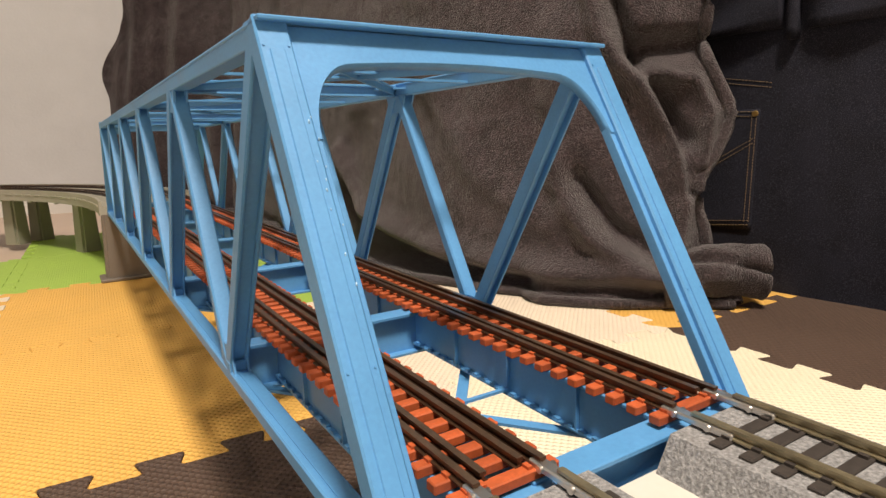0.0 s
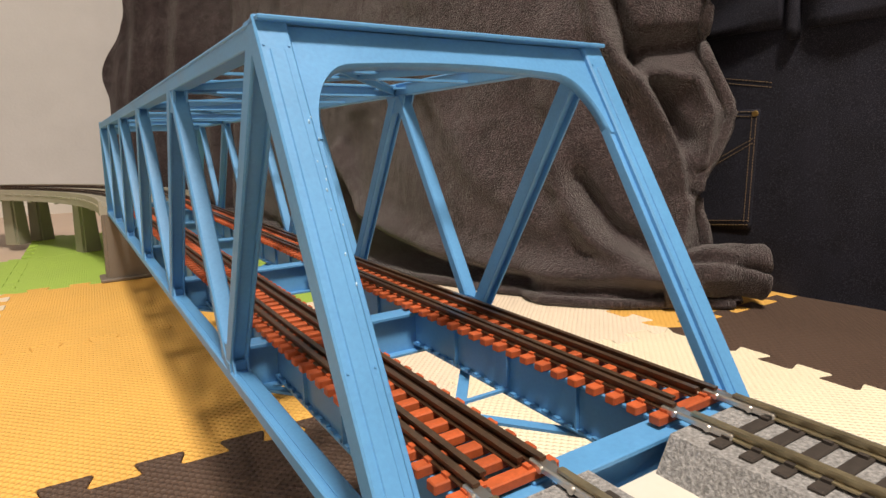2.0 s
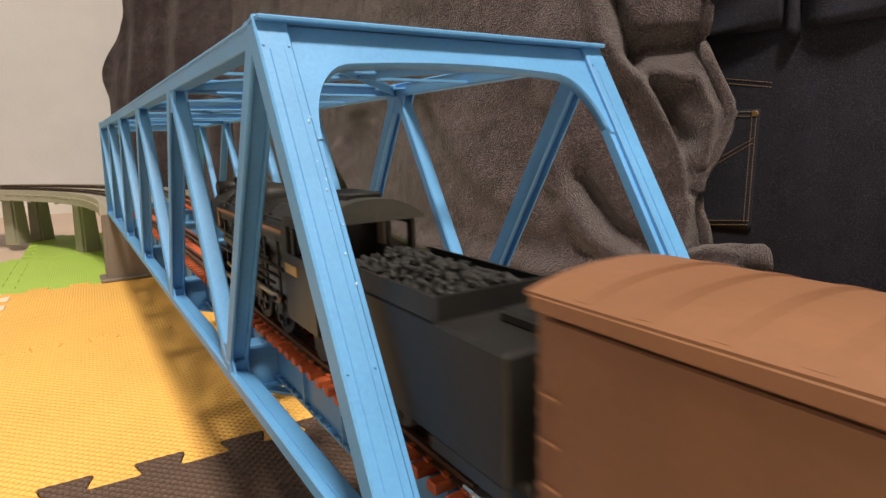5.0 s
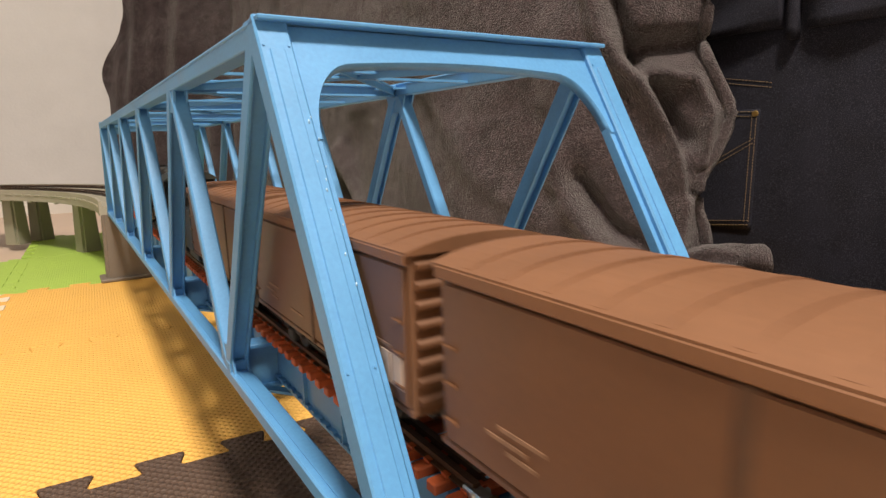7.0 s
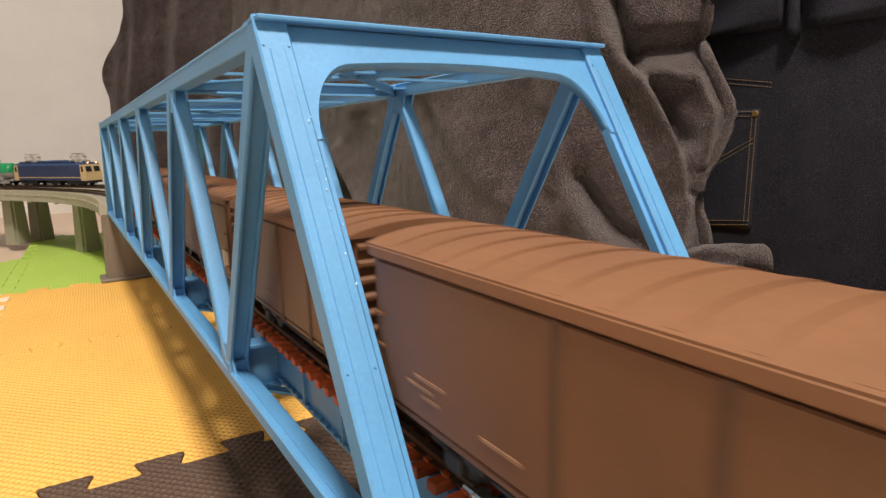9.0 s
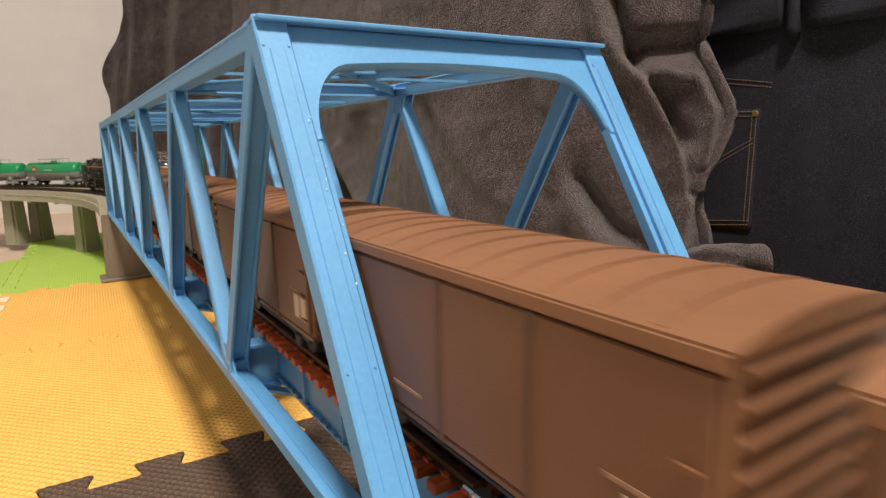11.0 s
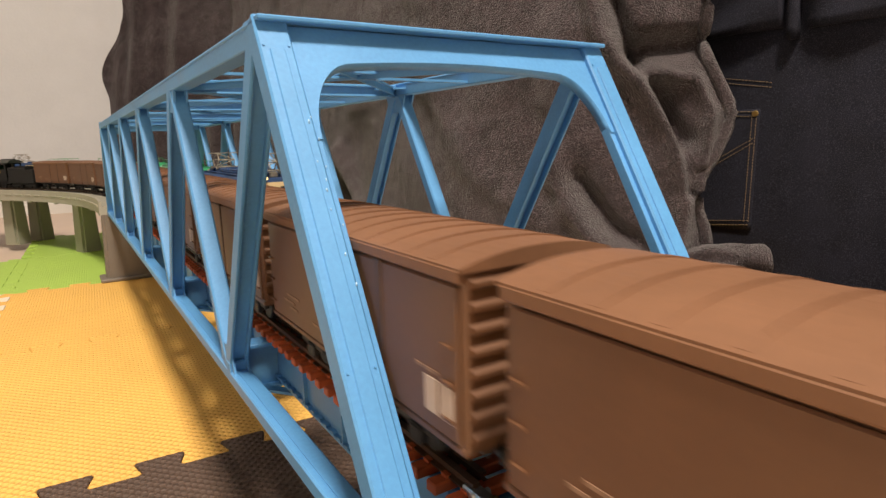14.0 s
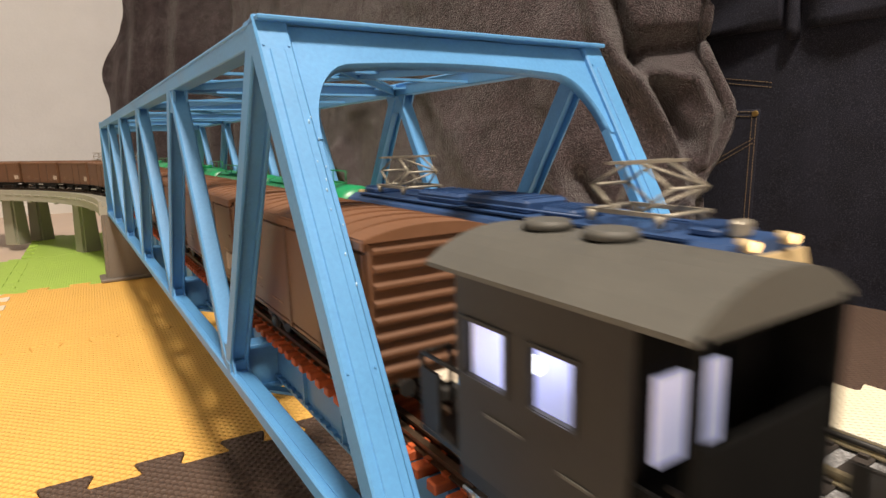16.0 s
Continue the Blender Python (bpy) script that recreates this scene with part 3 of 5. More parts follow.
# ---- blanket and jeans behind the bridge ----
def smooth_path(pts, n):
    """Evenly spread points on a rounded line through a few plan corners."""
    v = [Vector(p) for p in pts]
    out = []
    for i in range(len(v) - 1):
        p0, p1, p2, p3 = v[max(i - 1, 0)], v[i], v[i + 1], v[min(i + 2, len(v) - 1)]
        for k in range(24):
            t = k / 24
            out.append(0.5 * ((2 * p1) + (p2 - p0) * t + (2 * p0 - 5 * p1 + 4 * p2 - p3) * t * t + (3 * p1 - p0 - 3 * p2 + p3) * t ** 3))
    out.append(v[-1])
    ln = [0]
    for a, b in zip(out, out[1:]):
        ln.append(ln[-1] + (b - a).length)
    return out, ln


def on_path(path, ln, s):
    s = min(max(s, 0), ln[-1] - 1e-6)
    lo, hi = 0, len(ln) - 1
    while hi - lo > 1:
        mid = (lo + hi) // 2
        lo, hi = (mid, hi) if ln[mid] <= s else (lo, mid)
    f = (s - ln[lo]) / (ln[hi] - ln[lo])
    d = (path[hi] - path[lo]).normalized()
    return path[lo].lerp(path[hi], f), Vector((-d.y, d.x))


def ridge(u, v, line, width):
    """A soft fold along a bent line in the cloth."""
    best = 9.0
    for (a, b), (c, d) in zip(line, line[1:]):
        dx, dy = c - a, d - b
        t = min(1, max(0, ((u - a) * dx + (v - b) * dy) / (dx * dx + dy * dy)))
        best = min(best, math.hypot(u - a - t * dx, v - b - t * dy))
    return math.exp(-(best / width) ** 2)


# folds of the cloth: a bent line along its length and height, width and rise
FOLDS = [([(1.036, 0.161), (1.117, 0.082), (1.287, 0.042), (1.405, 0.030), (1.582, 0.028)], 0.017, 0.022),
         ([(1.05, 0.105), (1.14, 0.048), (1.30, 0.016), (1.42, 0.010)], 0.018, -0.030),
         ([(1.488, 0.32), (1.501, 0.274), (1.544, 0.227), (1.578, 0.175), (1.593, 0.116), (1.585, 0.063)], 0.013, 0.020),
         ([(1.516, 0.312), (1.534, 0.267), (1.571, 0.214), (1.594, 0.169)], 0.009, -0.022),
         ([(1.544, 0.262), (1.600, 0.266)], 0.015, -0.030),
         ([(1.557, 0.238), (1.600, 0.231), (1.614, 0.197), (1.609, 0.145)], 0.008, 0.014),
         ([(1.576, 0.209), (1.587, 0.169), (1.596, 0.116)], 0.006, -0.012),
         ([(1.450, 0.150), (1.470, 0.108), (1.499, 0.070), (1.547, 0.040), (1.582, 0.028)], 0.014, 0.018),
         ([(1.480, 0.130), (1.517, 0.079), (1.558, 0.052)], 0.011, -0.016),
         ([(1.462, 0.283), (1.455, 0.214), (1.472, 0.166)], 0.022, 0.010),
         ([(1.25, 0.30), (1.30, 0.20), (1.37, 0.13), (1.45, 0.085)], 0.020, 0.010),
         ([(0.116, 0.60), (0.085, 0.315), (0.07, 0.0)], 0.013, 0.014), ([(0.155, 0.60), (0.115, 0.30), (0.11, 0.0)], 0.012, 0.012),
         ([(0.135, 0.60), (0.100, 0.31), (0.09, 0.0)], 0.008, -0.010), ([(0.243, 0.6), (0.224, 0.30), (0.22, 0.0)], 0.018, 0.018),
         ([(0.195, 0.6), (0.17, 0.30), (0.165, 0.0)], 0.016, 0.012), ([(0.35, 0.6), (0.354, 0.40), (0.36, 0.0)], 0.030, -0.035),
         ([(0.44, 0.6), (0.45, 0.0)], 0.022, 0.016), ([(0.60, 0.6), (0.58, 0.0)], 0.030, 0.016), ([(0.80, 0.6), (0.82, 0.0)], 0.040, 0.018)]
ENDS = [(0, 1.640), (0.06, 1.615), (0.11, 1.604), (0.19, 1.634), (0.255, 1.612), (0.35, 1.610), (0.70, 1.595)]
STARTS = [(0, 0.060), (0.28, 0.060), (0.36, 0.048), (0.53, 0.115), (0.70, 0.160)]


def step_line(knots, t):
    for (a, u), (b, v) in zip(knots, knots[1:]):
        if t <= b:
            f = (t - a) / (b - a)
            f = f * f * (3 - 2 * f)
            return u + (v - u) * f
    return knots[-1][1]


def blanket():
    b = thing("fleece_blanket", "dark grey-brown fleece blanket draped in folds down to the mats", "blanket")
    path, ln = smooth_path([(-0.0445, 1.614), (0.0425, 1.5685), (0.1764, 1.5056), (0.2387, 1.3367), (0.2341, 1.0472), (0.2449, 0.6723), (0.2687, 0.4827), (0.3433, 0.3289), (0.427, 0.2639), (0.481, 0.2185)], 300)
    nu, nv, top = 430, 170, 0.66
    bm = bmesh.new()
    grid = []
    for i in range(nu + 1):
        w = i / nu
        share = w ** 0.72
        row = []
        for k in range(nv + 1):
            v = top * (k / nv) ** 1.25
            first = step_line(STARTS, v)
            u = first + share * (step_line(ENDS, v) - first)
            p, nrm = on_path(path, ln, u * 0.971)
            nrm = -nrm if nrm.x > 0 else nrm
            off = 0.007 * math.sin(u * 60 + 1.3 * math.sin(v * 9)) * max(0.0, min(1.0, (0.5 - u) / 0.2))
            off += 0.014 * noise.noise(Vector((u * 6, v * 7, 3))) + 0.005 * noise.noise(Vector((u * 17, v * 17, 9)))
            off += 0.0018 * noise.noise(Vector((u * 60, v * 60, 5)))
            for line, wd, h in FOLDS:
                off += h * ridge(u, v, line, wd)
            off += 0.016 * math.exp(-(v / 0.010) ** 2) - 0.006 * math.exp(-((v - 0.02) / 0.008) ** 2)
            off += -0.10 * v + 0.04 * v * v
            c = p + nrm * off * 0.95
            row.append(bm.verts.new((c.x, c.y, 0.0022 + v * 0.948)))
        grid.append(row)
    for ra, rb in zip(grid, grid[1:]):
        for k in range(nv):
            f = bm.faces.new((ra[k], rb[k], rb[k + 1], ra[k + 1]))
            f.smooth = True
    edge = [v.co.copy() for v in grid[-1]]
    foot = [r[0].co.copy() for r in grid[::3]]
    part("cloth", bm, FLEECE, b)
    # thick sewn hems along the free edge and the floor
    for pts, rad in ((edge[::3], 0.0062), (foot, 0.0055)):
        bm = bmesh.new()
        rings = []
        for i, p in enumerate(pts):
            d = (pts[min(i + 1, len(pts) - 1)] - pts[max(i - 1, 0)]).normalized()
            m = d.to_track_quat("Z", "Y").to_matrix()
            rr = rad * (1 + 0.18 * noise.noise(p * 40))
            rings.append([bm.verts.new(p + Vector((0, 0, rad * 0.6)) + m @ Vector((math.cos(2 * math.pi * q / 10) * rr, math.sin(2 * math.pi * q / 10) * rr, 0))) for q in range(10)])
        for ra, rb in zip(rings, rings[1:]):
            for q in range(10):
                f = bm.faces.new((ra[q], ra[(q + 1) % 10], rb[(q + 1) % 10], rb[q]))
                f.smooth = True
        bmesh.ops.recalc_face_normals(bm, faces=bm.faces[:])
        part("hem", bm, FLEECE, b)
    # the bunched corner lying on the mat
    bm = bmesh.new()
    a, e = Vector((0.393, 0.285, 0.029)), Vector((0.466, 0.2185, 0.0325))
    d = (e - a).normalized()
    side = Vector((-d.y, d.x, 0))
    rows = []
    nn, mm = 60, 48
    for i in range(nn + 1):
        t = i / nn
        c = a.lerp(e, t) + Vector((0, 0, 0.006 * math.sin(t * 3)))
        r0 = 0.0296 * (1 - 0.15 * t) * (1 if t < 0.93 else math.sqrt(max(0.02, 1 - ((t - 0.93) / 0.07) ** 2)))
        row = []
        for q in range(mm):
            an = 2 * math.pi * q / mm
            rr = r0 * (1 + 0.10 * math.sin(2 * an + 5 * t) + 0.16 * noise.noise(Vector((math.cos(an) * 1.6, math.sin(an) * 1.6, t * 5))))
            rr -= 0.010 * math.exp(-((math.sin(an - 2.2 - 0.7 * t)) / 0.16) ** 2) * (1 if math.cos(an - 2.2 - 0.7 * t) > 0 else 0)
            p = c + side * math.cos(an) * rr + Vector((0, 0, 1)) * math.sin(an) * rr * 0.98
            p.z = max(p.z, 0.0008)
            row.append(bm.verts.new(p))
        rows.append(row)
    for ra, rb in zip(rows, rows[1:]):
        for q in range(mm):
            f = bm.faces.new((ra[q], ra[(q + 1) % mm], rb[(q + 1) % mm], rb[q]))
            f.smooth = True
    bm.faces.new(rows[0])
    bm.faces.new(rows[-1])
    bmesh.ops.recalc_face_normals(bm, faces=bm.faces[:])
    part("bunched_corner", bm, FLEECE, b, "rolled corner of the blanket")


blanket()


def jeans():
    j = thing("jeans", "dark indigo denim jeans with gold stitching hanging behind the blanket", "jeans",
              at=Matrix.Translation((0.544, 0.0574, 0)) @ Matrix.Rotation(0.09, 4, "Z") @ Matrix.Diagonal((1, 1.06, 0.956, 1)))
    x0 = 0.0

    def face(y, z):
        return x0 + 0.006 * (0.2 - y) + 0.005 * noise.noise(Vector((y * 6, z * 5, 1))) + 0.0025 * noise.noise(Vector((y * 16, z * 12, 4)))

    def sheet(name, ya, yb, za, zb, lift, ny, nz, label="", thick=0.0):
        bm = bmesh.new()
        rows = []
        for i in range(ny + 1):
            y = ya + (yb - ya) * i / ny
            rows.append([bm.verts.new((face(y, za + (zb - za) * k / nz) - lift(y, za + (zb - za) * k / nz), y, za + (zb - za) * k / nz)) for k in range(nz + 1)])
        for ra, rb in zip(rows, rows[1:]):
            for k in range(nz):
                bm.faces.new((ra[k], rb[k], rb[k + 1], ra[k + 1])).smooth = True
        if thick:
            ed = [e for e in bm.edges if e.is_boundary]
            ex = bmesh.ops.extrude_edge_only(bm, edges=ed)
            for v in ex["geom"]:
                if isinstance(v, bmesh.types.BMVert):
                    v.co.x += thick
        bmesh.ops.recalc_face_normals(bm, faces=bm.faces[:])
        return part(name, bm, DENIM, j, label)
    sheet("leg", 0.45, -0.60, 0.0005, 0.70, lambda y, z: 0.0, 70, 50)
    pocket = sheet("pocket", 0.2045, 0.305, 0.068, 0.2015, lambda y, z: 0.0028, 14, 18, "stitched back pocket", 0.0028)
    for ya, yb in ((0.262, 0.188), (0.166, -0.30)):
        sheet("waist_fold", ya, yb, 0.283 + (0.0 if ya > 0.2 else -0.004), 0.40, lambda y, z: 0.010 + 0.004 * math.sin(y * 60 + z * 90), 30, 12, "thick folded edge", 0.010)
    sheet("belt_loop", 0.1815, 0.1735, 0.270, 0.40, lambda y, z: 0.012, 2, 10, "belt loop", 0.012)

    def stitches(ya, za, yb, zb, lift, parent):
        bm = bmesh.new()
        ln = math.hypot(yb - ya, zb - za)
        n = max(2, int(ln / 0.0034))
        for i in range(n):
            f0, f1 = (i + 0.12) / n, (i + 0.80) / n
            p = [Vector((face(ya + (yb - ya) * f, za + (zb - za) * f) - lift, ya + (yb - ya) * f, za + (zb - za) * f)) for f in (f0, f1)]
            cyl(bm, p[0], p[1], 0.00042, 5)
        part("stitching", bm, THREAD, parent, "gold thread stitching")
    for dy in (0.0018, 0.0062):
        stitches(0.2045 + dy, 0.199, 0.2045 + dy, 0.076, 0.0034, pocket)
    for dz in (0.0, 0.005):
        stitches(0.2060, 0.0735 + dz, 0.262, 0.060 + dz + 0.008, 0.0034, pocket)
        stitches(0.2060, 0.1985 - dz, 0.262, 0.2010 - dz, 0.0034, pocket)
        stitches(0.2075, 0.1700 - dz, 0.256, 0.1380 - dz, 0.0034, pocket)
        stitches(0.1950, 0.2285 - dz, 0.262, 0.2410 - dz, 0.0006, j)
    bm = bmesh.new()
    c = Vector((face(0.2080, 0.1965) - 0.0030, 0.2080, 0.1965))
    cyl(bm, c, c - Vector((0.0012, 0, 0)), 0.0034, 14, 0.0028)
    part("rivet", bm, BRASS, pocket, "small brass rivet")


jeans()


# ---- train materials ----
BOXB = mat("boxcar_brown", (0.148, 0.066, 0.030), 0.52, var=0.10, scale=50, bump=0.08, second=(0.110, 0.050, 0.024), amount=0.6)
# body brown darkened to paint in the shade of the door recesses
BOXSHADE = mat("boxcar_recess_shade", (0.070, 0.032, 0.016), 0.55, var=0.12, scale=50, bump=0.08)
ROOFB = mat("boxcar_roof_brown", (0.180, 0.084, 0.041), 0.60, var=0.10, scale=45, bump=0.1)
BLACK = mat("locomotive_black", (0.0075, 0.0073, 0.0072), 0.40, var=0.35, scale=80, bump=0.08, spec=0.35)
SOOT = mat("sooty_black", (0.0105, 0.0103, 0.0100), 0.56, var=0.4, scale=70, bump=0.15, spec=0.3)
COPPER = mat("copper_edge", (0.36, 0.155, 0.055), 0.45, 0.3, var=0.15, scale=150, bump=0.05)
RUST = mat("oily_rod_steel", (0.26, 0.215, 0.15), 0.38, 0.75, var=0.25, scale=150, bump=0.05)
GLASSD = mat("dark_window", (0.02, 0.022, 0.025), 0.12, var=0.1, bump=0)
COAL = mat("coal", (0.007, 0.007, 0.007), 0.7, var=0.3, scale=200, bump=0.5, bscale=500)
GREYROOF = mat("dark_grey_roof", (0.086, 0.084, 0.074), 0.62, var=0.08, scale=60, bump=0.1)
GREYBODY = mat("dark_grey_olive_body", (0.0215, 0.0195, 0.0165), 0.55, var=0.12, scale=60, bump=0.08)
EBLUE = mat("navy_blue_paint", (0.022, 0.040, 0.115), 0.40, var=0.1, scale=60, bump=0.05)
ROOFBLUE = mat("roof_blue_paint", (0.024, 0.063, 0.170), 0.5, var=0.15, scale=60, bump=0.08)
CREAM = mat("cream_paint", (0.54, 0.41, 0.22), 0.45, var=0.06, scale=50, bump=0.05)
PANTO = mat("pantograph_grey", (0.34, 0.31, 0.25), 0.45, 0.4, var=0.15, bump=0.05)
TGREEN = mat("tank_green", (0.010, 0.255, 0.095), 0.34, var=0.1, scale=40, bump=0.05)
TGREY = mat("tank_grey", (0.27, 0.27, 0.26), 0.45, var=0.1, scale=40, bump=0.05)
CARD = mat("pale_brown_card", (0.50, 0.40, 0.33), 0.6, var=0.1, bump=0.05)
WHITEP = mat("white_card", (0.66, 0.60, 0.54), 0.6, var=0.08, bump=0.05)
STENCIL = mat("faded_stencil", (0.23, 0.135, 0.085), 0.6, var=0.3, scale=300, bump=0.05)
REDP = mat("red_card", (0.45, 0.05, 0.02), 0.5, var=0.1, bump=0.05)
# near-black that stands in for the shade inside the van's open porch
PORCH_SHADE = mat("porch_shade_black", (0.004, 0.004, 0.004), 0.85, var=0.3, scale=120, bump=0.1, spec=0.1)
CABTOP = mat("cab_roof_grey_black", (0.030, 0.032, 0.027), 0.48, var=0.25, scale=60, bump=0.1)
UNDER = mat("underframe_black", (0.014, 0.013, 0.012), 0.6, var=0.3, scale=120, bump=0.1)
HEADLAMP = glow("headlamp", (1.0, 0.66, 0.28), 3.0)
# emission for inner walls and panes, standing in for the van's lit interior
CABLIGHT = glow("lit_interior_glow", (0.70, 0.72, 1.0), 0.36)
CABSPOT = glow("white_led", (0.92, 0.94, 1.0), 5.0)


def wheelset(parent, y, r, material=None, x=None):
    bm = bmesh.new()
    for s in (-1, 1):
        x0 = s * (GA + 0.0010)
        cyl(bm, (x0 - s * 0.0018, 0, 0), (x0, 0, 0), r, 20)
        cyl(bm, (x0 - s * 0.0024, 0, 0), (x0 - s * 0.0017, 0, 0), r + 0.0008, 20)
    cyl(bm, (-GA, 0, 0), (GA, 0, 0), 0.0010, 8)
    w = part("wheelset", bm, material or UNDER, parent)
    w.location = (0, y, r)
    return w


def coupler(parent, y, d):
    bm = bmesh.new()
    box(bm, -0.0016, 0.0016, y, y + d * 0.006, 0.0075, 0.0100, 0.0004)
    box(bm, -0.0030, 0.0030, y + d * 0.0040, y + d * 0.0066, 0.0070, 0.0105, 0.0006)
    part("coupler", bm, UNDER, parent)


def arc_roof(half, z0, rise, n=10, lip=0.0008):
    """Cross-section of a curved roof: (x, z) from edge to edge and back."""
    pts = []
    for i in range(n + 1):
        x = -half + 2 * half * i / n
        pts.append((x, z0 + rise * (1 - (abs(x) / half) ** 2.3)))
    return pts + [(half, z0 - lip), (-half, z0 - lip)]


def boxcar():
    c = thing("boxcar", "brown ribbed model boxcar with white label cards on the rail", "boxcar", "boxcars of the freight train")
    L, W, zb, ze = 0.1060, 0.0345, 0.0118, 0.0464
    bm = bmesh.new()
    box(bm, -W / 2, W / 2, -L / 2, L / 2, zb, ze, 0.0007)
    box(bm, -W / 2 - 0.0004, W / 2 + 0.0004, -L / 2, L / 2, zb, zb + 0.0016, 0.0003)
    part("body", bm, BOXB, c)
    bm = bmesh.new()
    prism(bm, [(x, z) for x, z in arc_roof(W / 2 + 0.0012, ze + 0.0006, 0.0024)], 1, -L / 2 - 0.0006, L / 2 + 0.0006)
    for f in bm.faces:
        f.smooth = False
    part("roof", bm, ROOFB, c, "lighter brown curved roof with cross ribs")
    for i in range(1, 12):
        y = -L / 2 + L * i / 12
        bm = bmesh.new()
        prism(bm, arc_roof(W / 2 + 0.0004, ze + 0.0009, 0.0025), 1, y - 0.0007, y + 0.0007)
        part("roof_rib", bm, ROOFB, c)
    bm = bmesh.new()
    for s in (-1, 1):
        box(bm, s * (W / 2 + 0.0005) - 0.0009, s * (W / 2 + 0.0005) + 0.0009, -L / 2, L / 2, ze - 0.0022, ze + 0.0004, 0.0004)
    part("eave_strip", bm, ROOFB, c)
    for s in (-1, 1):
        x = s * (W / 2 + 0.0004)
        # two sliding doors; the post between the panels is darkened to stand in for a shaded recess
        for y0, y1 in ((-0.0240, -0.0012), (-0.0008, 0.0505), (-0.0518, -0.0248)):
            bm = bmesh.new()
            box(bm, x - 0.0004, x + 0.0004, y0, y1, zb + 0.0022, ze - 0.0028, 0.0003)
            part("door_panel", bm, BOXB, c)
        for yy in (-0.0244, -0.0010):
            bm = bmesh.new()
            box(bm, x - 0.0008, x + 0.0009, yy - 0.0010, yy + 0.0010, zb + 0.0006, ze - 0.0022, 0.0003)
            part("door_post", bm, BOXSHADE, c)
        bm = bmesh.new()
        for y0, y1 in ((-0.0503, -0.0463), (-0.0453, -0.0413)):
            box(bm, x + s * 0.0004 - 0.0003, x + s * 0.0004 + 0.0003, y0, y1, zb + 0.0055, zb + 0.0125)
        part("label_card", bm, CARD, c, "pair of small white label cards")
        for y0, y1, z in ((0.026, 0.036, 0.0105), (0.030, 0.039, 0.0085), (0.028, 0.034, 0.0068), (0.006, 0.0155, 0.0064), (-0.046, -0.038, 0.0135)):
            bm = bmesh.new()
            box(bm, x + s * 0.0004 - 0.0002, x + s * 0.0004 + 0.0002, y0, y1, zb + z, zb + z + 0.0007)
            part("stencil_bar", bm, STENCIL, c, "faint white stencilled bar")
        # step irons at the corners
        for yy in (-L / 2 + 0.004, L / 2 - 0.004):
            for k in range(3):
                bm = bmesh.new()
                box(bm, x - 0.0002, x + s * 0.0011, yy - 0.0016, yy + 0.0016, zb + 0.006 + k * 0.007, zb + 0.0066 + k * 0.007)
                part("grab_iron", bm, BOXB, c)
    for e in (-1, 1):
        for k in range(8):
            z = zb + 0.0034 + k * 0.0041
            bm = bmesh.new()
            w = W / 2 - 0.0012
            prism(bm, [(e * L / 2, z - 0.0011), (e * (L / 2 + 0.0009), z - 0.0004), (e * (L / 2 + 0.0009), z + 0.0004), (e * L / 2, z + 0.0011)], 0, -w, w)
            part("end_rib", bm, BOXB, c)
        coupler(c, e * L / 2, e)
        bm = bmesh.new()
        for x in (-0.010, 0.010):
            cyl(bm, (x, e * L / 2, 0.0115), (x, e * (L / 2 + 0.0030), 0.0115), 0.0010, 8)
            cyl(bm, (x, e * (L / 2 + 0.0030), 0.0115), (x, e * (L / 2 + 0.0036), 0.0115), 0.0022, 10)
        part("buffer", bm, UNDER, c)
    bm = bmesh.new()
    for s in (-1, 1):
        box(bm, s * 0.0105 - 0.0010, s * 0.0105 + 0.0010, -L / 2 + 0.002, L / 2 - 0.002, zb - 0.0026, zb, 0.0003)
        for y in (-0.030, 0.030):
            box(bm, s * 0.0125 - 0.0009, s * 0.0125 + 0.0009, y - 0.0085, y + 0.0085, 0.0062, 0.0086, 0.0004)
            box(bm, s * 0.0130 - 0.0012, s * 0.0130 + 0.0012, y - 0.0026, y + 0.0026, 0.0032, 0.0075, 0.0005)
        box(bm, s * 0.0115 - 0.0004, s * 0.0115 + 0.0004, -0.02, 0.02, 0.0052, 0.0060)
    box(bm, -0.006, 0.006, -0.012, 0.010, 0.0045, zb, 0.001)
    part("underframe", bm, UNDER, c)
    for y in (-0.030, 0.030):
        wheelset(c, y, 0.0052)
    return c


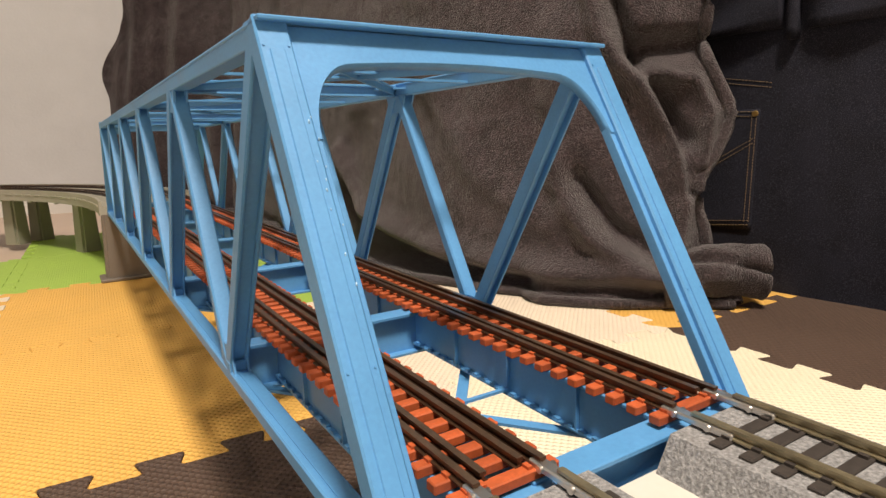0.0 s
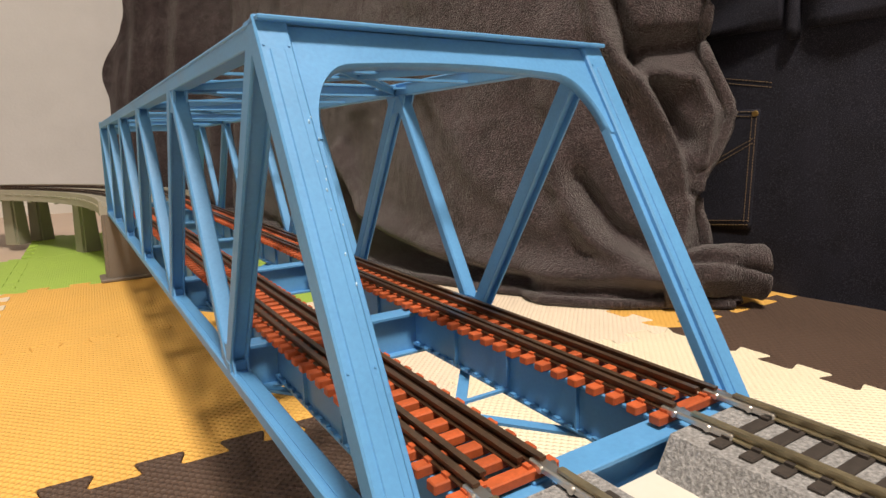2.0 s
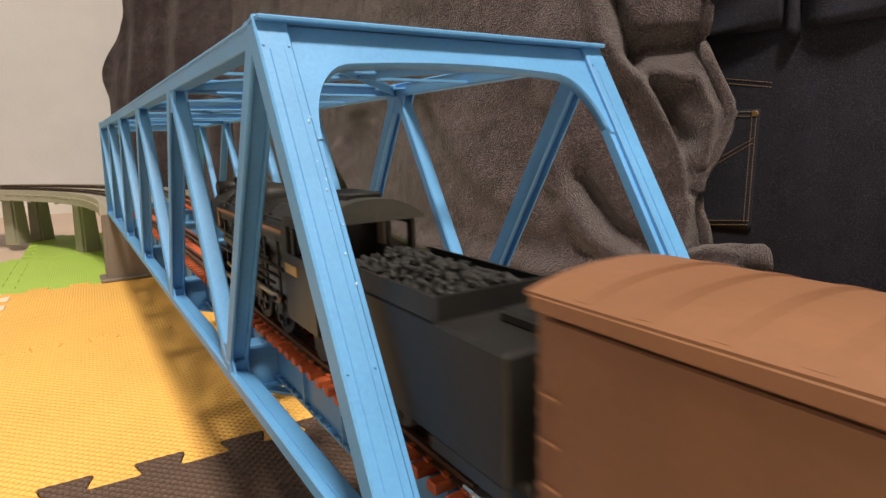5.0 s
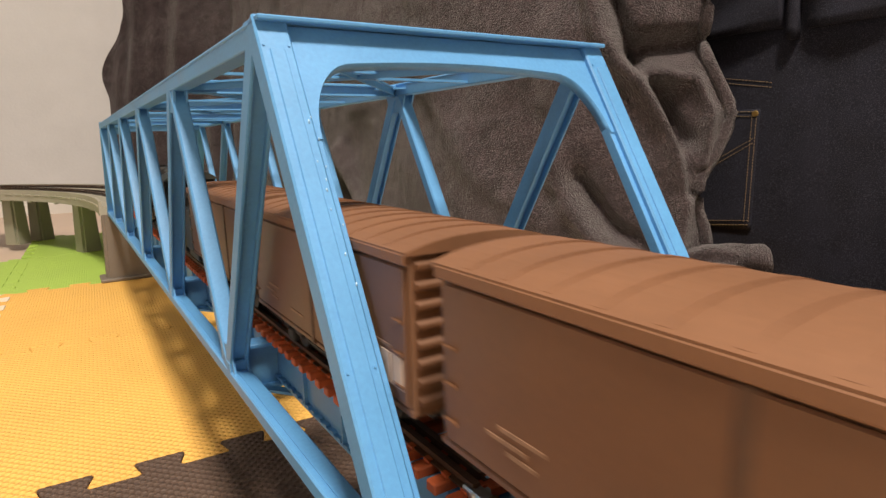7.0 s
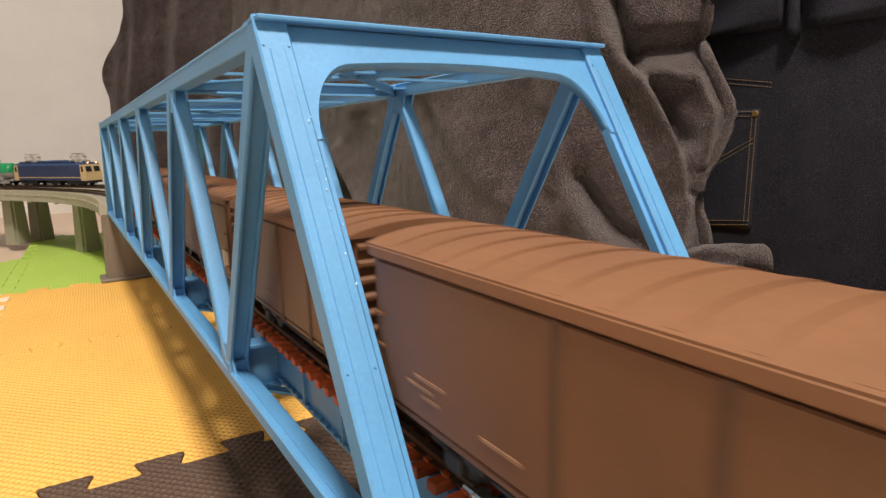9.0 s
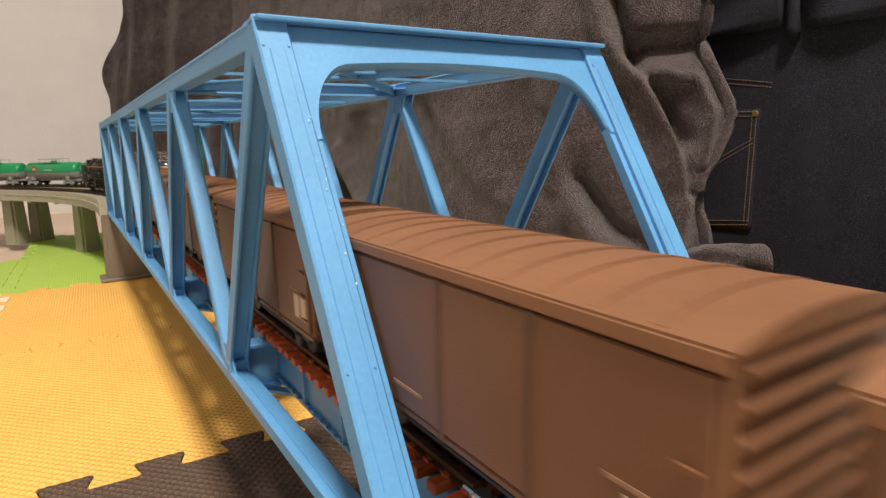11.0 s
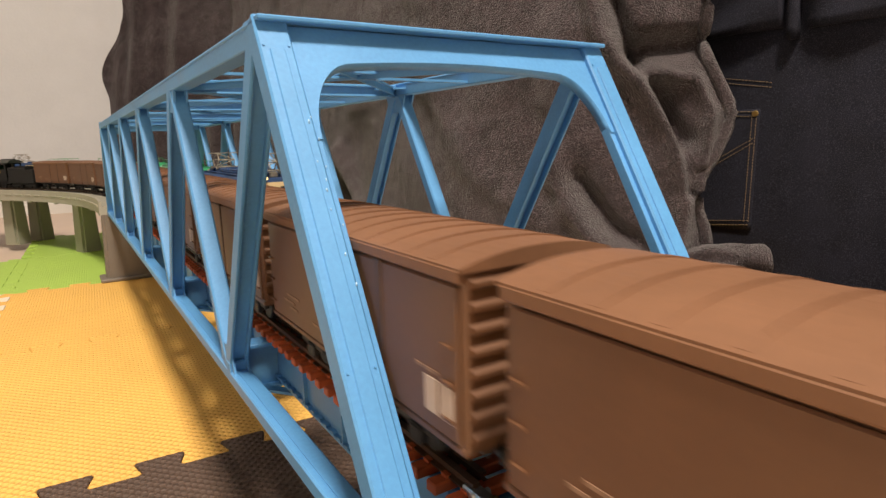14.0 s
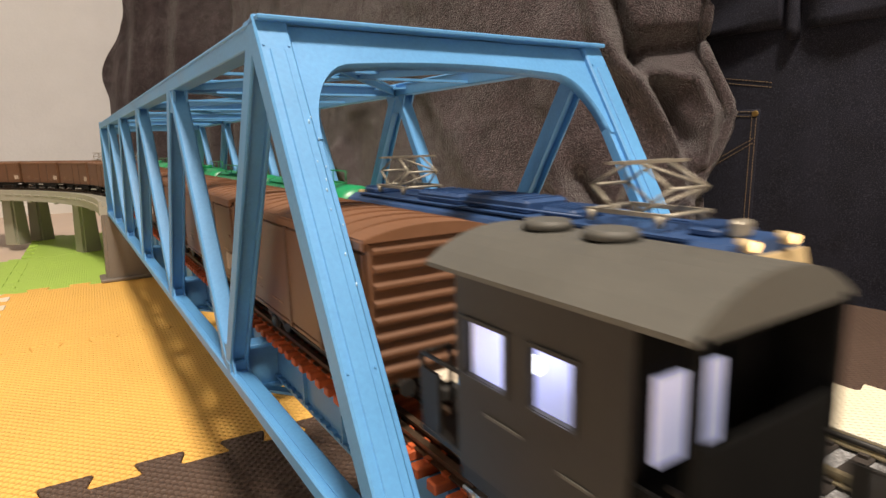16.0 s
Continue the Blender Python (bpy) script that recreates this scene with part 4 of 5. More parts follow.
def steam_locomotive():
    c = thing("steam_locomotive", "black model steam locomotive with smoke deflectors and copper edging", "locomotive")
    bm = bmesh.new()
    cyl(bm, (0, -0.052, 0.0358), (0, 0.0600, 0.0358), 0.0122, 32)
    part("boiler", bm, BLACK, c)
    for y in (0.0345, 0.0185, 0.002, -0.014):
        bm = bmesh.new()
        cyl(bm, (0, y - 0.0005, 0.0358), (0, y + 0.0005, 0.0358), 0.0125, 32)
        part("boiler_band", bm, BLACK, c)
    bm = bmesh.new()
    cyl(bm, (0, 0.0385, 0.0358), (0, 0.0630, 0.0358), 0.0127, 32)
    cyl(bm, (0, 0.0630, 0.0358), (0, 0.0655, 0.0358), 0.0110, 32, 0.0060)
    part("smokebox", bm, SOOT, c)
    bm = bmesh.new()
    cyl(bm, (0, 0.0470, 0.0440), (0, 0.0470, 0.0525), 0.0034, 20, 0.0037)
    cyl(bm, (0, 0.0470, 0.0520), (0, 0.0470, 0.0534), 0.0043, 20)
    part("chimney", bm, SOOT, c)
    bm = bmesh.new()
    cyl(bm, (-0.0095, 0.0595, 0.0480), (0.0095, 0.0595, 0.0480), 0.0033, 18)
    box(bm, -0.0075, 0.0075, 0.0545, 0.0645, 0.0425, 0.0475, 0.001)
    part("feedwater_heater", bm, SOOT, c)
    bm = bmesh.new()
    box(bm, -0.0078, 0.0078, -0.0105, 0.0215, 0.0400, 0.0526, 0.0)
    bmesh.ops.bevel(bm, geom=bm.edges[:], offset=0.0045, segments=5, affect="EDGES", profile=0.5)
    for f in bm.faces:
        f.smooth = True
    part("dome", bm, SOOT, c)
    for y, z in ((0.0262, 0.0488), (0.0315, 0.0486)):
        bm = bmesh.new()
        cyl(bm, (0, y, 0.0465), (0, y, z), 0.0014, 10)
        cyl(bm, (-0.0046, y, z), (0.0046, y, z), 0.0006, 8)
        part("valve", bm, SOOT, c)
    for s in (-1, 1):
        for y in (0.0130, 0.0060, -0.0010):
            bm = bmesh.new()
            cyl(bm, (s * 0.0074, y, 0.0440), (s * 0.0126, y - 0.002, 0.0375), 0.0006, 6)
            part("sand_pipe", bm, SOOT, c)
    bm = bmesh.new()
    box(bm, -0.0024, 0.0024, -0.0320, -0.0260, 0.0465, 0.0500, 0.0006)
    box(bm, -0.0018, 0.0018, -0.0312, -0.0268, 0.0500, 0.0513, 0.0004)
    part("safety_valve", bm, BRASS, c, "brass safety valve")
    bm = bmesh.new()
    prism(bm, [(-0.0135, 0.018), (-0.0133, 0.036), (-0.0113, 0.0425), (-0.006, 0.0472), (0.006, 0.0472), (0.0113, 0.0425), (0.0133, 0.036), (0.0135, 0.018)], 1, -0.059, -0.0245)
    part("firebox", bm, BLACK, c)
    bm = bmesh.new()
    box(bm, -0.0090, 0.0090, -0.082, 0.066, 0.0075, 0.0185, 0.0006)
    box(bm, -0.0165, 0.0165, 0.0690, 0.0715, 0.0080, 0.0140, 0.0005)
    box(bm, -0.0155, 0.0155, 0.058, 0.070, 0.0140, 0.0152, 0.0003)
    part("frame", bm, UNDER, c)
    bm = bmesh.new()
    box(bm, -0.0122, 0.0122, -0.0575, 0.0300, 0.0222, 0.0330, 0.0006)
    part("ashpan", bm, UNDER, c)
    for s in (-1, 1):
        bm = bmesh.new()
        box(bm, s * 0.0110, s * 0.0168, -0.058, 0.0300, 0.0396, 0.0407, 0.0003)
        box(bm, s * 0.0110, s * 0.0168, 0.0295, 0.0620, 0.0205, 0.0217, 0.0003)
        part("running_board", bm, BLACK, c)
        bm = bmesh.new()
        box(bm, s * 0.0168, s * 0.0174, -0.058, 0.0272, 0.0407, 0.0417)
        box(bm, s * 0.0168, s * 0.0174, 0.0262, 0.0285, 0.0340, 0.0417)
        box(bm, s * 0.0168, s * 0.0175, -0.0245, -0.0200, 0.0403, 0.0420)
        part("copper_edge", bm, COPPER, c, "copper-coloured running board edge")
        bm = bmesh.new()
        box(bm, s * 0.0158, s * 0.0166, -0.058, 0.0272, 0.0375, 0.0404)
        part("valance", bm, UNDER, c)
        # pipes, pump and brackets below the running board
        bm = bmesh.new()
        for z0, z1, y0, y1, r in ((0.0285, 0.0300, -0.055, 0.020, 0.0007), (0.0255, 0.0240, -0.050, 0.034, 0.0006), (0.0225, 0.0215, -0.045, 0.010, 0.0006)):
            cyl(bm, (s * 0.0166, y0, z0), (s * 0.0166, y1, z1), r, 6)
            part("pipe", bm, SOOT, c)
            bm = bmesh.new()
        for y in (-0.050, -0.036, -0.015, 0.006, 0.020):
            bm = bmesh.new()
            beam(bm, (s * 0.0163, y, 0.0390), (s * 0.0163, y, 0.0200), (1, 0, 0), 0.0008, 0.0014, 0)
            part("bracket", bm, SOOT, c)
        bm = bmesh.new()
        cyl(bm, (s * 0.0160, -0.0060, 0.0255), (s * 0.0160, -0.0060, 0.0350), 0.0026, 14)
        cyl(bm, (s * 0.0160, -0.0130, 0.0250), (s * 0.0160, -0.0130, 0.0340), 0.0022, 14)
        part("air_pump", bm, SOOT, c)
        # handrail and pipes on the boiler side
        bm = bmesh.new()
        cyl(bm, (s * 0.0140, -0.050, 0.0440), (s * 0.0140, 0.040, 0.0440), 0.0005, 6)
        cyl(bm, (s * 0.0160, -0.040, 0.0300), (s * 0.0160, 0.030, 0.0320), 0.0008, 6)
        for y in (-0.03, -0.01, 0.01, 0.03):
            cyl(bm, (s * 0.0110, y, 0.0440), (s * 0.0142, y, 0.0440), 0.0005, 6)
        part("handrail", bm, SOOT, c)
        # smoke deflector with a cut-out
        bm = bmesh.new()
        x0, x1 = s * 0.0166, s * 0.0175
        for y0, y1, z0, z1 in ((0.0415, 0.0640, 0.0330, 0.0432), (0.0415, 0.0640, 0.0160, 0.0290), (0.0415, 0.0470, 0.0288, 0.0332), (0.0560, 0.0640, 0.0288, 0.0332)):
            box(bm, x0, x1, y0, y1, z0, z1)
        part("smoke_deflector", bm, SOOT, c)
        # cylinder and valve chest
        bm = bmesh.new()
        cyl(bm, (s * 0.0128, 0.0350, 0.0108), (s * 0.0128, 0.0580, 0.0108), 0.0052, 20)
        box(bm, s * 0.0085, s * 0.0165, 0.0380, 0.0560, 0.0120, 0.0200, 0.0012)
        part("cylinder", bm, BLACK, c)
        bm = bmesh.new()
        beam(bm, (s * 0.0148, 0.036, 0.0112), (s * 0.0148, 0.013, 0.0112), (1, 0, 0), 0.0012, 0.0018, 0)
        beam(bm, (s * 0.0152, 0.026, 0.0175), (s * 0.0152, 0.006, 0.0150), (1, 0, 0), 0.0009, 0.0012, 0)
        beam(bm, (s * 0.0152, 0.008, 0.0205), (s * 0.0152, 0.006, 0.0120), (1, 0, 0), 0.0012, 0.0020, 0)
        part("valve_gear", bm, RUST, c)
        bm = bmesh.new()
        cyl(bm, (s * 0.0135, 0.000, 0.0290), (s * 0.0135, 0.024, 0.0290), 0.0034, 14)
        box(bm, s * 0.0100, s * 0.0165, -0.0300, -0.0080, 0.0250, 0.0330, 0.0010)
        part("air_tank", bm, BLACK, c)
    # cab
    for s in (-1, 1):
        bm = bmesh.new()
        x0, x1 = s * 0.0158, s * 0.0170
        for y0, y1, z0, z1 in ((-0.083, -0.0580, 0.0140, 0.0352), (-0.083, -0.0580, 0.0438, 0.0470), (-0.0618, -0.0580, 0.0351, 0.0439), (-0.0680, -0.0664, 0.0351, 0.0439), (-0.083, -0.0800, 0.0351, 0.0439)):
            box(bm, x0, x1, y0, y1, z0, z1)
        part("cab_side", bm, BLACK, c)
        bm = bmesh.new()
        box(bm, s * 0.0170, s * 0.0175, -0.0700, -0.0598, 0.0292, 0.0322)
        part("number_bar", bm, BRASS, c, "plain brass plate")
        bm = bmesh.new()
        box(bm, s * 0.0150, s * 0.0156, -0.0665, -0.0618, 0.0351, 0.0439)
        part("cab_pane", bm, PANTO, c, "pale cab window")
    bm = bmesh.new()
    box(bm, -0.0158, 0.0158, -0.0590, -0.0580, 0.0140, 0.0470)
    part("cab_front", bm, BLACK, c)
    bm = bmesh.new()
    prism(bm, arc_roof(0.0171, 0.0470, 0.0058, 12), 1, -0.0885, -0.0560)
    part("cab_roof", bm, CABTOP, c)
    bm = bmesh.new()
    box(bm, -0.0060, 0.0060, -0.0830, -0.0640, 0.0518, 0.0540, 0.0004)
    part("roof_hatch", bm, BLACK, c)
    for y, r in ((0.0580, 0.0052), (0.0440, 0.0052), (-0.0660, 0.0062)):
        wheelset(c, y, r)
    drv = []
    for y in (0.0180, -0.0070, -0.0320):
        bm = bmesh.new()
        r = 0.0106
        for s in (-1, 1):
            x0 = s * (GA + 0.0012)
            cyl(bm, (x0 - s * 0.0022, 0, 0), (x0, 0, 0), r, 28)
            cyl(bm, (x0 - s * 0.0028, 0, 0), (x0 - s * 0.0021, 0, 0), r + 0.0008, 28)
            for k in range(10):
                a = 2 * math.pi * k / 10
                cyl(bm, (x0 + s * 0.0004, math.cos(a) * 0.0068, math.sin(a) * 0.0068), (x0 + s * 0.0012, math.cos(a) * 0.0068, math.sin(a) * 0.0068), 0.0013, 8)
            cyl(bm, (x0, 0.0042, 0), (x0 + s * 0.0045, 0.0042, 0), 0.0011, 8)
            cyl(bm, (x0, 0, 0), (x0 + s * 0.0016, 0, 0), 0.0030, 14)
        cyl(bm, (-GA, 0, 0), (GA, 0, 0), 0.0016, 8)
        w = part("driving_wheelset", bm, SOOT, c)
        drv.append((w, y, r))
    rods = []
    for s in (-1, 1):
        bm = bmesh.new()
        x = s * (GA + 0.0044)
        box(bm, x - 0.0006, x + 0.0006, -0.0335, 0.0195, -0.0011, 0.0011, 0.0003)
        for y in (0.0180, -0.0070, -0.0320):
            cyl(bm, (x - 0.0009, y, 0), (x + 0.0009, y, 0), 0.0019, 12)
        rods.append(part("side_rod", bm, RUST, c, "oily steel side rod"))
    coupler(c, 0.0715, 1)
    return c, drv, rods


def tender():
    c = thing("tender", "black tender heaped with coal behind the locomotive", "tender")
    bm = bmesh.new()
    box(bm, -0.0165, 0.0165, -0.0350, 0.0350, 0.0100, 0.0345, 0.0008)
    for s in (-1, 1):
        prism(bm, [(s * 0.0165, 0.0345), (s * 0.0158, 0.0345), (s * 0.0142, 0.0385), (s * 0.0149, 0.0385)], 1, -0.014, 0.0350)
    box(bm, -0.0160, 0.0160, -0.0150, -0.0142, 0.033, 0.0395)
    box(bm, -0.0055, 0.0055, -0.0310, -0.0200, 0.0340, 0.0370, 0.0008)
    part("body", bm, SOOT, c)
    bm = bmesh.new()
    rnd = random.Random(4)
    for i in range(420):
        y, x = rnd.uniform(-0.0125, 0.0335), rnd.uniform(-0.0125, 0.0125)
        z = 0.0360 + 0.0035 * (1 - abs(x) / 0.0135) + rnd.uniform(-0.001, 0.001)
        m = Matrix.Translation((x, y, z)) @ Euler((rnd.random() * 3, rnd.random() * 3, rnd.random() * 3)).to_matrix().to_4x4() @ Matrix.Diagonal((rnd.uniform(0.9, 1.9) / 1000, rnd.uniform(0.8, 1.6) / 1000, rnd.uniform(0.7, 1.4) / 1000, 1))
        bmesh.ops.create_icosphere(bm, subdivisions=1, radius=0.8, matrix=m)
    box(bm, -0.0130, 0.0130, -0.0138, 0.0345, 0.032, 0.0360)
    tagged(part("coal", bm, COAL, c, "heap of small coal lumps"), kind="stuff")
    bm = bmesh.new()
    box(bm, -0.011, 0.011, -0.0345, 0.0345, 0.0070, 0.0102, 0.0004)
    for s in (-1, 1):
        for y in (-0.019, 0.019):
            box(bm, s * 0.0120, s * 0.0136, y - 0.0125, y + 0.0125, 0.0040, 0.0082, 0.0006)
    part("underframe", bm, UNDER, c)
    for y in (-0.026, -0.012, 0.012, 0.026):
        wheelset(c, y, 0.0052)
    coupler(c, -0.035, -1)
    return c


def brake_van():
    c = thing("brake_van", "dark grey brake van with brightly lit windows", "brake van")
    W, y0, y1, zb, ze = 0.0345, -0.0155, 0.0210, 0.0105, 0.0468
    wins = ((0.0078, 0.0188), (-0.0066, 0.0020))
    zw0, zw1 = 0.0284, 0.0383
    for s in (-1, 1):
        x0, x1 = s * (W / 2 - 0.0010), s * W / 2
        bm = bmesh.new()
        box(bm, x0, x1, y0, y1, zb, zw0)
        box(bm, x0, x1, y0, y1, zw1, ze)
        edges = [y1] + [v for a, b in wins for v in (b, a)] + [y0]
        for a, b in zip(edges[0::2], edges[1::2]):
            box(bm, x0, x1, b, a, zw0, zw1)
        part("side_wall", bm, GREYBODY, c)
        for a, b in wins:
            bm = bmesh.new()
            for u0, u1, v0, v1 in ((a - 0.0006, a, zw0 - 0.0006, zw1 + 0.0006), (b, b + 0.0006, zw0 - 0.0006, zw1 + 0.0006), (a, b, zw0 - 0.0006, zw0), (a, b, zw1, zw1 + 0.0006)):
                box(bm, s * W / 2 - 0.0002, s * W / 2 + s * 0.0005, u0, u1, v0, v1)
            part("window_frame", bm, GREYBODY, c)
        bm = bmesh.new()
        for u0, u1, z in ((0.004, 0.013, 0.0225), (-0.010, -0.004, 0.0205)):
            box(bm, s * W / 2 - 0.0001, s * W / 2 + s * 0.0003, u0, u1, z, z + 0.0005)
        part("stencil_bars", bm, GREYROOF, c, "faint white stencilled bars")
    for y in (y0, y1):
        bm = bmesh.new()
        sg = 1 if y > 0 else -1
        for x0, x1, z0, z1 in ((-W / 2 + 0.001, -0.0045, zb, ze), (0.0045, W / 2 - 0.001, zb, ze), (-0.0046, 0.0046, 0.0395, ze)):
            box(bm, x0, x1, y - sg * 0.001, y, z0, z1)
        # rear wall and door are blackened in colour to imitate the porch's shade
        part("end_wall", bm, GREYBODY if y > 0 else PORCH_SHADE, c)
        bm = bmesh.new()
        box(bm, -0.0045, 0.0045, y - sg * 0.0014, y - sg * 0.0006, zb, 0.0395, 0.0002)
        part("end_door", bm, GREYBODY if y > 0 else PORCH_SHADE, c)
    bm = bmesh.new()
    prism(bm, arc_roof(W / 2 + 0.0012, ze, 0.0056, 12), 1, -0.0240, 0.0285)
    part("roof", bm, GREYROOF, c, "curved dark grey roof")
    for y in (0.0161, 0.0021):
        bm = bmesh.new()
        cyl(bm, (0, y, 0.0505), (0, y, 0.0530), 0.0026, 14)
        cyl(bm, (0, y, 0.0526), (0, y, 0.0541), 0.0046, 18, 0.0040)
        part("roof_vent", bm, GREYROOF, c, "round roof ventilator")
    # open porch at the rear, its shade put in as black: parapets, corner posts and a lit side panel
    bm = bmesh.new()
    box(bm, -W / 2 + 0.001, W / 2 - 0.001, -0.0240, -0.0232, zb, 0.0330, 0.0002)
    part("porch_parapet", bm, PORCH_SHADE, c)
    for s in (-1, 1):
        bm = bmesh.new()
        # far side is carried up to the roof, added to keep the porch dark
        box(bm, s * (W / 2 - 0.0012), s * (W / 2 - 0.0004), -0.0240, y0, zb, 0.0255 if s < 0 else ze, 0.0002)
        part("porch_parapet", bm, PORCH_SHADE, c)
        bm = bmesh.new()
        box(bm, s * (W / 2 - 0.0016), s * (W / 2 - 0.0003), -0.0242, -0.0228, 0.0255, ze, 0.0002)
        part("porch_post", bm, PORCH_SHADE, c)
        bm = bmesh.new()
        box(bm, *((-0.0130, -0.0070) if s < 0 else (-0.0036, 0.0014)), y0 - 0.0010, y0 - 0.0002, 0.0265, 0.0385)
        part("lit_end_window", bm, CABLIGHT, c, "glowing pale bluish-white window pane")
    # lit interior: light strip, and inner walls that glow in place of light falling on them
    bm = bmesh.new()
    box(bm, -0.0060, 0.0060, -0.0145, y1 - 0.002, 0.0440, 0.0448)
    part("light_strip", bm, CABSPOT, c, "glowing white light strip under the roof")
    bm = bmesh.new()
    box(bm, -0.0008, 0.0008, -0.0145, y1 - 0.002, 0.0120, 0.0438)
    part("lit_partition", bm, CABLIGHT, c, "glowing pale bluish-white inner panel")
    # glowing panel added so the front window does not look dark
    bm = bmesh.new()
    box(bm, -W / 2 + 0.002, W / 2 - 0.002, y1 - 0.0030, y1 - 0.0018, 0.0120, 0.0438)
    part("lit_end_panel", bm, CABLIGHT, c, "glowing pale bluish-white inner panel")
    for s in (-1, 1):
        bm = bmesh.new()
        for y in (0.0130, -0.0023):
            bmesh.ops.create_uvsphere(bm, u_segments=10, v_segments=8, radius=0.0017, matrix=Matrix.Translation((s * 0.006, y, 0.0290 if y > 0 else 0.0345)))
        part("white_bulb", bm, CABSPOT, c)
    bm = bmesh.new()
    box(bm, -W / 2 + 0.0012, W / 2 - 0.0012, -0.0330, 0.0360, zb - 0.0008, zb + 0.0008, 0.0003)
    for s in (-1, 1):
        box(bm, s * 0.0105 - 0.0010, s * 0.0105 + 0.0010, -0.032, 0.035, 0.0070, zb, 0.0003)
        for y in (-0.019, 0.017):
            box(bm, s * 0.0130 - 0.0012, s * 0.0130 + 0.0012, y - 0.0080, y + 0.0080, 0.0040, 0.0080, 0.0005)
    part("underframe", bm, UNDER, c)
    for yy, sg in ((0.0355, 1), (-0.0325, -1)):
        bm = bmesh.new()
        for x in (-0.0155, -0.0085, 0.0085, 0.0155):
            cyl(bm, (x, yy, zb), (x, yy, 0.0265), 0.0005, 6)
        for z in (0.0185, 0.0265):
            cyl(bm, (-0.0155, yy, z), (-0.0085, yy, z), 0.0005, 6)
            cyl(bm, (0.0085, yy, z), (0.0155, yy, z), 0.0005, 6)
        for s in (-1, 1):
            cyl(bm, (s * 0.0155, yy, 0.0265), (s * 0.0155, yy - sg * 0.0120, 0.0265), 0.0005, 6)
            box(bm, s * 0.0155 - 0.0004, s * 0.0155 + 0.0004, yy - sg * 0.0060, yy, zb, 0.0235)
        part("platform_railing", bm, UNDER, c)
        coupler(c, yy + sg * 0.001, sg)
    for y in (-0.019, 0.017):
        wheelset(c, y, 0.0052)
    return c


def pantograph(parent, y):
    bm = bmesh.new()
    z0, z1, z2 = 0.0480, 0.0535, 0.0610
    for s in (-1, 1):
        box(bm, s * 0.0095 - 0.0006, s * 0.0095 + 0.0006, y - 0.0130, y + 0.0130, z0 - 0.0006, z0 + 0.0006)
        for e in (-1, 1):
            cyl(bm, (s * 0.0095, y + e * 0.011, 0.0450), (s * 0.0095, y + e * 0.011, z0), 0.0013, 8)
            cyl(bm, (s * 0.0085, y + e * 0.0035, z0), (s * 0.0075, y + e * 0.0125, z1 + 0.0012), 0.00055, 6)
            cyl(bm, (s * 0.0075, y + e * 0.0125, z1 + 0.0012), (s * 0.0060, y + e * 0.0020, z2), 0.00050, 6)
    for e in (-1, 1):
        cyl(bm, (-0.0095, y + e * 0.0120, z0), (0.0095, y + e * 0.0120, z0), 0.0006, 6)
        cyl(bm, (-0.0075, y + e * 0.0125, z1 + 0.0012), (0.0075, y + e * 0.0125, z1 + 0.0012), 0.0005, 6)
        cyl(bm, (-0.0075, y + e * 0.0125, z1 + 0.0012), (0.0060, y + e * 0.0020, z2), 0.0004, 6)
        cyl(bm, (0.0085, y + e * 0.0035, z0), (-0.0075, y + e * 0.0125, z1 + 0.0012), 0.0004, 6)
        box(bm, -0.0135, 0.0135, y + e * 0.0022 - 0.0007, y + e * 0.0022 + 0.0007, z2 - 0.0002, z2 + 0.0006)
    part("pantograph", bm, PANTO, parent, "raised beige-grey lattice pantograph")


